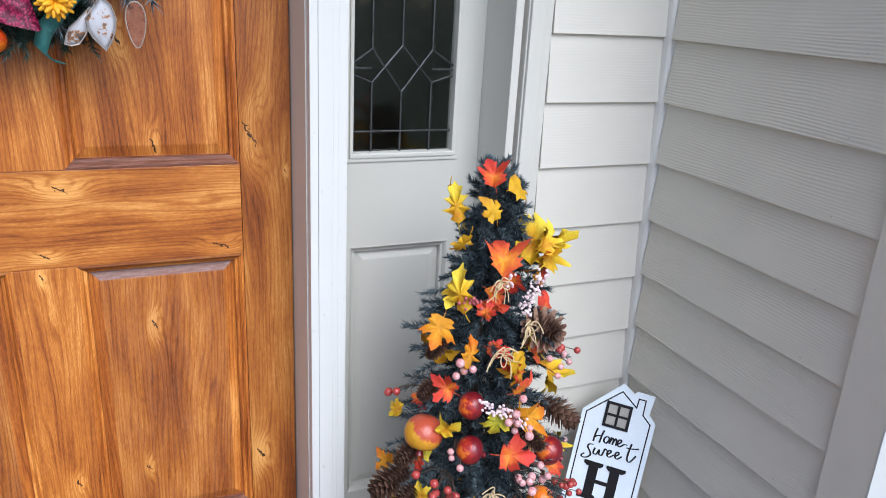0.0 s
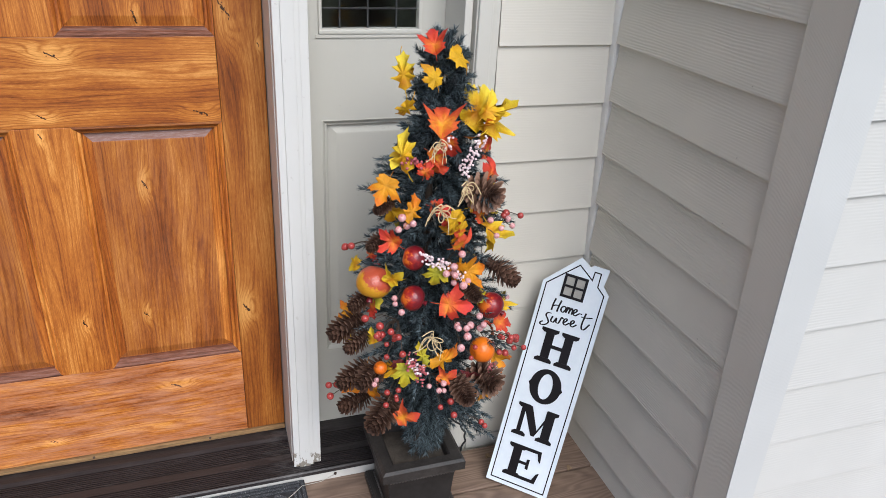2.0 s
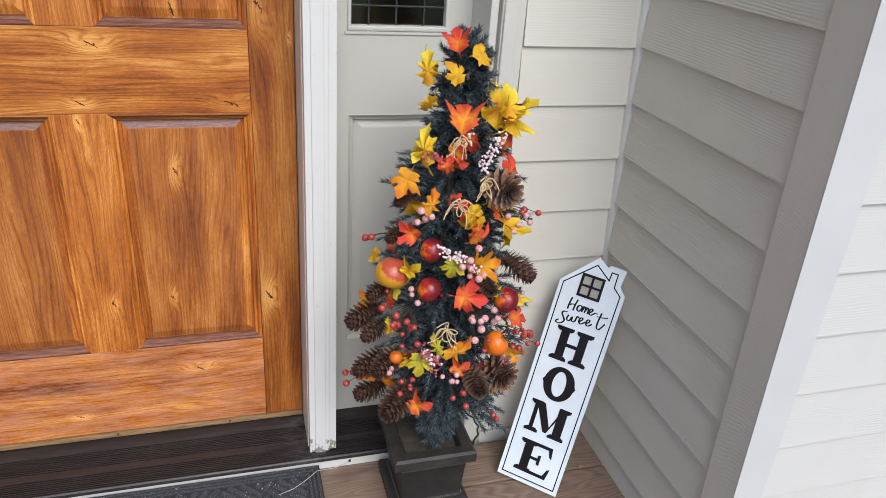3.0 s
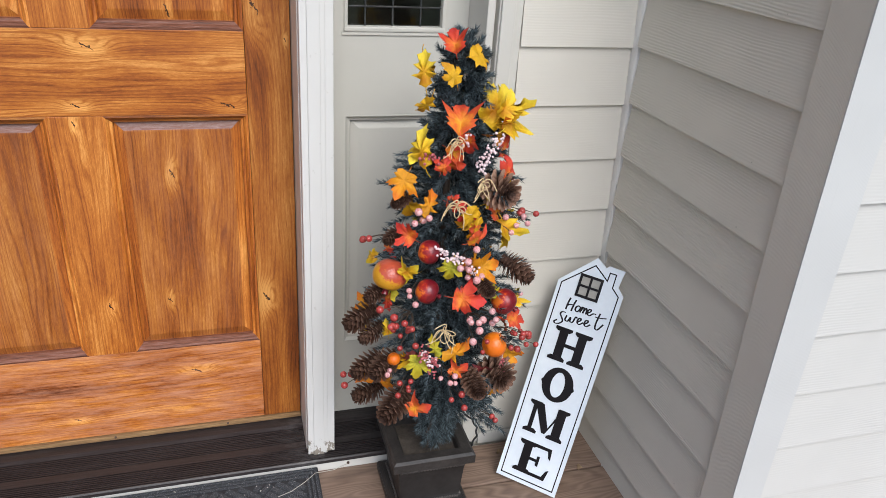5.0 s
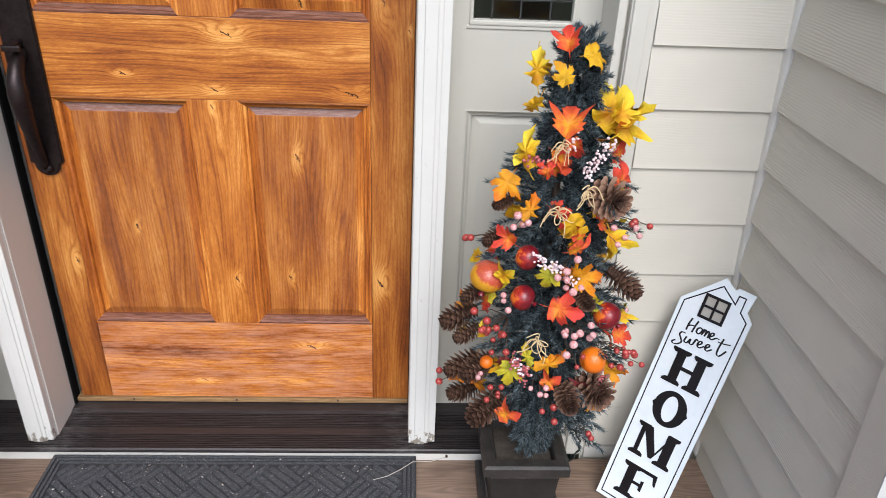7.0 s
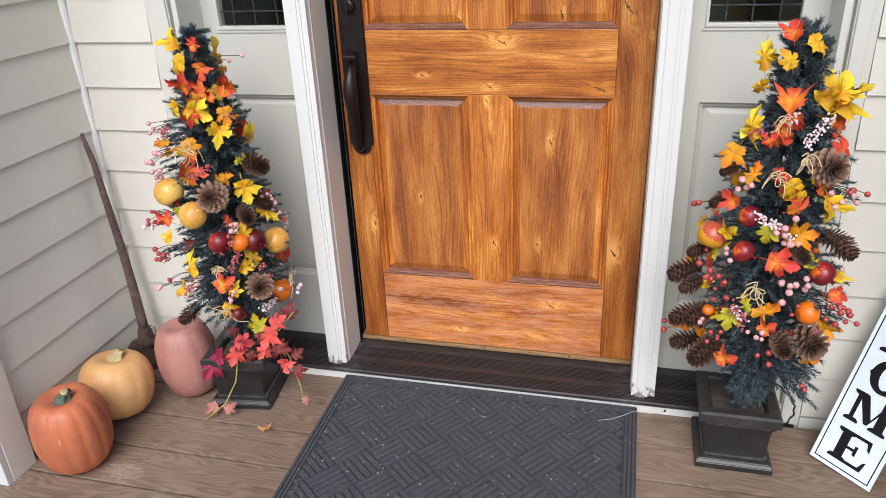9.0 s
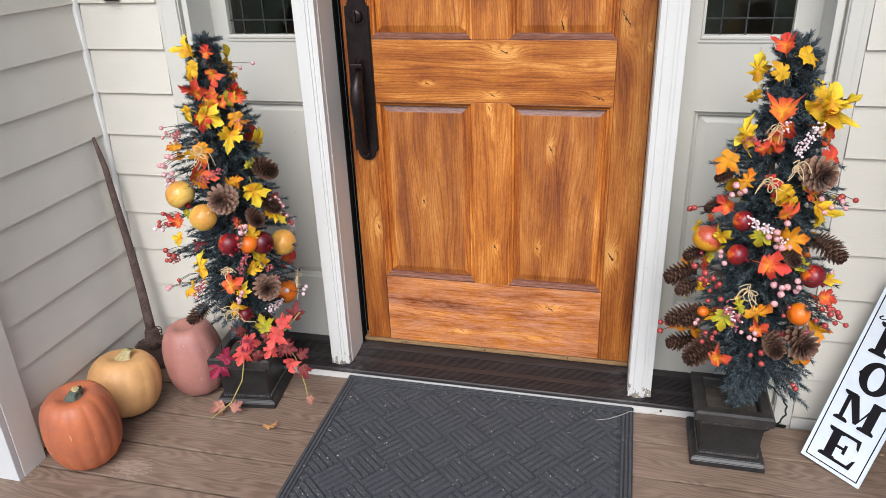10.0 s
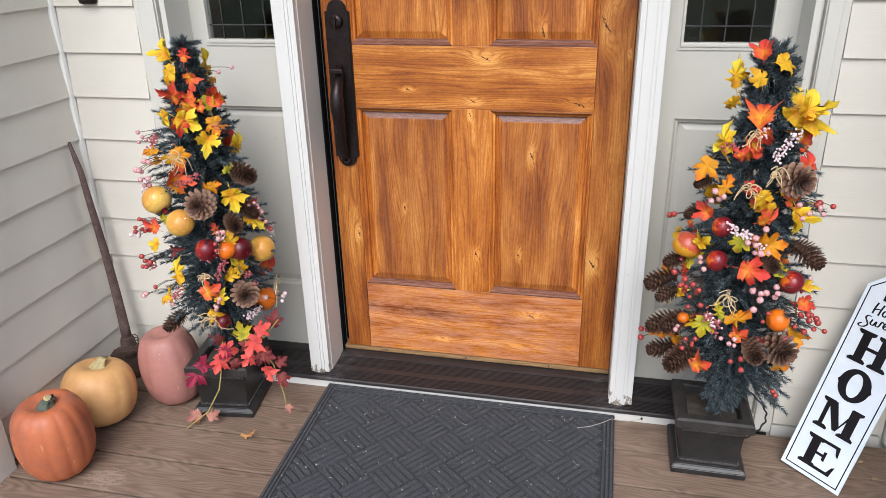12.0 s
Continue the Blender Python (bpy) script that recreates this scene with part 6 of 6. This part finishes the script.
E_STROKE = [(0, 4), (7, 11), (6, 16), (1, 13), (0, 4), (6, 0), (15, 8)]
brush_letter("script_h", [[(47, 512), (44, 497), (43, 480)], [(62, 511), (59, 497), (57, 480)], [(42, 489), (50, 495), (61, 497)]])
brush_letter("script_o", [[(72, 499), (67, 495), (66, 487), (71, 483), (76, 489), (77, 496), (72, 499)]])
brush_letter("script_m", [[(81, 500), (79, 484)], [(80, 489), (84, 499), (87, 495), (86, 484)], [(87, 490), (91, 499), (94, 494), (94, 484)]])
brush_letter("script_e", [[(97 + x, 484 + y) for x, y in E_STROKE] + [(119, 492)]])
brush_letter("script_s", [[(46, 472), (37, 471), (34, 464), (40, 456), (44, 448), (38, 440), (28, 437), (24, 441), (30, 447)]])
brush_letter("script_w", [[(51, 466), (49, 454), (56, 452), (61, 464), (62, 454), (69, 454), (73, 469), (78, 467)]])
for x0, y0 in ((80, 454), (98, 455)):
    brush_letter("script_e", [[(x0 + x, y0 + y) for x, y in E_STROKE]])
brush_letter("script_t", [[(128, 498), (125, 474), (126, 459), (133, 457), (143, 474)], [(118, 486), (131, 487), (146, 491)]])

# ---- wreath on the door ----
WC = Vector((0.03, -0.045, 1.578))
wreath = thing("wreath", WC, "evergreen door wreath with ribbons, flowers and fruit", "wreath")
wr = random.Random(8)
tips = []
for i in range(230):
    a = 2 * math.pi * i / 230 + wr.uniform(-0.05, 0.05)
    d = Vector((math.cos(a), 0, math.sin(a)))
    side = Vector((-math.sin(a), 0, math.cos(a)))
    r0 = wr.uniform(0.17, 0.24)
    root = WC + d * r0
    tips.append((root, root + d * wr.uniform(-0.05, 0.055) + side * wr.uniform(-0.05, 0.05) + Vector((0, wr.uniform(-0.05, 0.022), 0))))
needles("greenery", tips, 100, 0.024, wr, needle_mat, wreath, "dark green wreath needles")
ringpts = [WC + Vector((0.21 * math.cos(a), 0.012, 0.21 * math.sin(a))) for a in [2 * math.pi * k / 32 for k in range(33)]]
part("wreath_frame", tube(ringpts, 0.006, 6), twig_mat, wreath)


def ribbon(points, widths, across, material, label):
    """A cloth ribbon strip through points, with a little thickness."""
    bm = bmesh.new()
    c = Vector(across).normalized()
    rows = []
    for p, w in zip(points, widths):
        p = Vector(p)
        rows.append([bm.verts.new(p - c * w), bm.verts.new(p + Vector((0, -0.004, 0))), bm.verts.new(p + c * w)])
    for a, b in zip(rows, rows[1:]):
        for k in range(2):
            bm.faces.new((a[k], a[k + 1], b[k + 1], b[k]))
    bmesh.ops.solidify(bm, geom=bm.faces[:], thickness=0.0012)
    bmesh.ops.recalc_face_normals(bm, faces=bm.faces)
    return part("ribbon", bm, material, wreath, label, True)


def net_material():
    s = Nodes("magenta net ribbon", 0.4)
    v = s.n("ShaderNodeTexVoronoi", Vector=s.coords("Object"), Scale=260.0)
    s.colour(s.ramp(v.outputs["Distance"], [(0.15, lin(214, 46, 110)), (0.6, lin(120, 14, 58))]))
    s.bump(v.outputs["Distance"], 0.6, 0.001)
    return s.mat


def print_material():
    s = Nodes("white printed ribbon", 0.6)
    n = s.noise(s.coords("Object"), 38, 3, 0.6)
    c = s.ramp(n, [(0.50, lin(232, 232, 236)), (0.585, lin(226, 224, 226)), (0.60, lin(196, 142, 92)), (0.68, lin(96, 110, 116))])
    s.colour(c)
    return s.mat


magenta, printed = net_material(), print_material()
teal = plain("teal ribbon", lin(70, 140, 136), lin(108, 172, 166), 30, 0.5)
petal = plain("yellow petal", lin(222, 150, 12), lin(240, 186, 24), 40, 0.6)
bronze_leaf = plain("translucent bronze leaf", lin(150, 84, 60), lin(196, 140, 112), 60, 0.2)
for node in bronze_leaf.node_tree.nodes:
    if node.type == "BSDF_PRINCIPLED":
        node.inputs["Transmission Weight"].default_value = 0.55
ribbon([(-0.060, -0.085, 1.440), (-0.020, -0.105, 1.400), (0.030, -0.110, 1.365), (0.056, -0.095, 1.338)], [0.026, 0.034, 0.026, 0.003], (0.7, 0, 0.7), magenta, "magenta net ribbon")
ribbon([(0.140, -0.080, 1.420), (0.100, -0.090, 1.385), (0.062, -0.085, 1.340), (0.052, -0.080, 1.310), (0.066, -0.078, 1.293), (0.086, -0.076, 1.287)], [0.010, 0.012, 0.013, 0.011, 0.007, 0.002], (0.8, 0, -0.6), teal, "teal ribbon")


def cloth_petal(name, outline, y, bulge, material, label):
    """A stiff cloth petal: a bulged sheet with a little thickness."""
    bm = bmesh.new()
    cx, cz = sum(p[0] for p in outline) / len(outline), sum(p[1] for p in outline) / len(outline)
    n = len(outline)
    rings = []
    for f in (1.0, 0.7, 0.35):
        rings.append([bm.verts.new((cx + (p[0] - cx) * f, y - bulge * (1 - f * f), cz + (p[1] - cz) * f)) for p in outline])
    hub = bm.verts.new((cx, y - bulge, cz))
    for ra, rb in zip(rings, rings[1:]):
        for k in range(n):
            bm.faces.new((ra[k], ra[(k + 1) % n], rb[(k + 1) % n], rb[k]))
    for k in range(n):
        bm.faces.new((rings[-1][k], rings[-1][(k + 1) % n], hub))
    bmesh.ops.solidify(bm, geom=bm.faces[:], thickness=0.0012)
    bmesh.ops.recalc_face_normals(bm, faces=bm.faces)
    return part(name, bm, material, wreath, label, True)


PETALS = [[(0.128, 1.375), (0.110, 1.356), (0.096, 1.343), (0.090, 1.330), (0.087, 1.318), (0.097, 1.316), (0.108, 1.319), (0.118, 1.333), (0.128, 1.352)],
          [(0.144, 1.392), (0.130, 1.372), (0.120, 1.358), (0.122, 1.343), (0.129, 1.329), (0.146, 1.310), (0.155, 1.324), (0.162, 1.342), (0.164, 1.360), (0.158, 1.380)]]
edge_wire = plain("silver ribbon wire", lin(150, 140, 130), lin(196, 186, 176), 80, 0.4, 0.6)
for outline, y in zip(PETALS, (-0.086, -0.096)):
    p = cloth_petal("petal", outline, y, 0.007, printed, "white printed petal with a wired edge")
    part("wire_edge", tube([(x, y, z) for x, z in outline + outline[:1]], 0.0011, 6), edge_wire, p, "thin silver wire edge")
greens = []
for i in range(230):
    x, z = wr.uniform(-0.03, 0.125), wr.uniform(1.312, 1.40)
    root = Vector((x, -0.040, z + 0.02))
    greens.append((root, root + Vector((wr.uniform(-0.03, 0.03), wr.uniform(-0.035, 0.0), wr.uniform(-0.035, 0.01)))))
dark_green = plain("dark green wreath leaves", (0.010, 0.024, 0.015, 1), (0.035, 0.07, 0.045, 1), 50, 0.5)
needles("greenery", greens, 46, 0.016, wr, dark_green, wreath, "dark green leafy filler")
flower = bmesh.new()
for k in range(26):
    a, tilt = k * 2.4, 0.15 + 0.9 * (k / 26)
    d = Vector((math.cos(a) * math.cos(tilt), -math.sin(tilt), math.sin(a) * math.cos(tilt)))
    add_tube(flower, [Vector((0.082, -0.104, 1.382)), Vector((0.082, -0.104, 1.382)) + d * 0.018, Vector((0.082, -0.104, 1.382)) + d * 0.030], [0.003, 0.0055, 0.002], 6)
part("flower", flower, petal, wreath, "yellow chrysanthemum flower", True)
drop = bmesh.new()
edge = [(0.193 + 0.0145 * math.sin(2 * math.pi * k / 24) * (1 - 0.3 * math.cos(2 * math.pi * k / 24)), 1.350 - 0.036 * math.cos(2 * math.pi * k / 24)) for k in range(24)]
add_prism(drop, edge, "y", -0.078, -0.076)
drop_part = part("bead_leaf", drop, bronze_leaf, wreath, "bronze translucent leaf with wire edge")
part("wire_edge", tube([(x, -0.0775, z) for x, z in edge + edge[:1]], 0.0012, 6), edge_wire, drop_part, "thin wire edge")
place("fruit", FRUITS["o"], wreath, Matrix.Translation((-0.012, -0.085, 1.322)) @ Matrix.Scale(0.022, 4))

# ---- small clutter ----
dry = thing("dry_leaf", (-0.588, -0.474, 0), "curled dry brown leaf on the deck", "leaf")
dry_me = leaf_mesh("dry_leaf_blade", OAK_HALF, 0.9, 1.2, 77)
dry_me.materials.append(plain("dry tan leaf", lin(136, 92, 46), lin(182, 138, 84), 50, 0.8, 0, 0.4))
place("leaf_blade", dry_me, dry, Matrix.Translation((-0.625, -0.474, 0.010)) @ pose(0, 0, 0, 8, 12, -80) @ Matrix.Diagonal((0.035, 0.055, 0.04, 1)))
cord = thing("power_cord", (0.83, -0.23, 0), "black twisted cord looping behind the planter", "cable")
ca = []
for k in range(40):
    t = k / 39
    base_p = Vector((0.800 + 0.095 * math.sin(math.pi * t) ** 0.8, -0.205 - 0.03 * t, 0.20 - 0.19 * t))
    ca.append(base_p + Vector((0.0022 * math.cos(14 * math.pi * t), 0.0022 * math.sin(14 * math.pi * t), 0)))
part("cord", tube(ca, 0.0026, 7), cord_mat, cord, "", True)
thread = thing("loose_thread", (0.44, -0.24, 0.01), "loose pale thread on the mat's corner", "thread")
part("strand", tube([(0.560, -0.166, 0.012), (0.520, -0.176, 0.006), (0.484, -0.184, 0.0120), (0.470, -0.196, 0.0232), (0.440, -0.222, 0.0228), (0.405, -0.246, 0.0224), (0.370, -0.258, 0.0222)], 0.0008, 6), string_mat, thread, "", True)
rc = random.Random(21)
for x, y in ((1.155, -0.235), (1.185, -0.215), (1.17, -0.30), (0.975, -0.20)):
    bit = thing("debris_bit", (x, y, 0), "crumb of dry leaf litter on the deck", "debris", "leaf litter")
    bm = bmesh.new()
    add_ball(bm, (x, y, 0.004), 0.006, 1)
    for v in bm.verts:
        v.co += Vector((rc.uniform(-0.006, 0.006), rc.uniform(-0.006, 0.006), 0))
        v.co.z = max(0.0005, v.co.z * 0.7 + rc.uniform(0, 0.002))
    part("crumb", bm, debris, bit)

# ---- siding boards and deck boards ----


def lap_board(length):
    """A lap board lying along x from 0, its face towards -y; origin at the lower edge on the sheathing."""
    bm = prism([(0.0, 0.007), (-0.005, 0.007), (-0.0115, 0.0), (-0.0140, 0.0008), (-0.0045, PITCH + 0.008), (0.0, PITCH + 0.008)], "x", 0.0, length)
    return bm


def side_with(wall, x0, y0, length, turn, mat, z_from=0, first=LAP0, pitch=PITCH):
    """Courses of boards on a wall; x0 may be a function of the height."""
    me = mesh_of(lap_board(length), "board", mat)
    k = z_from
    while first + k * pitch < TOP - 0.15:
        z = first + k * pitch
        place("board", me, wall, pose(x0(z) if callable(x0) else x0, y0, z, 0, 0, turn))
        k += 1


side_with(wall_front, 0.9375, WALL_Y - 0.0085, 0.2965, 0, siding_x, 0, LAP0 + 0.0045)
side_with(wall_front_left, -1.2215, WALL_Y - 0.0085, 0.2630, 0, siding_x, 0, LAP0 - 0.005)
side_with(wall_right, lambda z: right_face(z) + 0.0135, -0.1590, 0.535, -90, siding_coarse, -1, 0.0755, 0.1285)
side_with(wall_left, LEFT_X + 0.0085, -0.7215, 0.575, 90, siding_x, 0, LAP0 - 0.005)
side_with(wall_outer_right, 1.2925, CORNER_Y - 0.002, 2.2, 0, siding_outer, -4, 0.0740, 0.1285)
side_with(wall_outer_left, -3.5, CORNER_Y - 0.030, 2.197, 0, siding_outer, -3)
for x0, x1, y in ((0.9375, 1.2300, WALL_Y), (-1.2215, -0.9585, WALL_Y)):
    solid("baseboard", box(x0, x1, y - 0.0185, y - 0.008, -0.02, LAP0 - 0.006, 0.001), caulk, "painted starter strip at the foot of the siding", "trim")
deck_me = mesh_of(box(-2.6, 2.6, -0.0720, 0.0720, -0.026, 0.0, 0.003), "deck_board", deck_mat)
for k in range(21):
    place("deck_board", deck_me, floor, Matrix.Translation((0, -0.2300 - k * 0.1505, 0)))
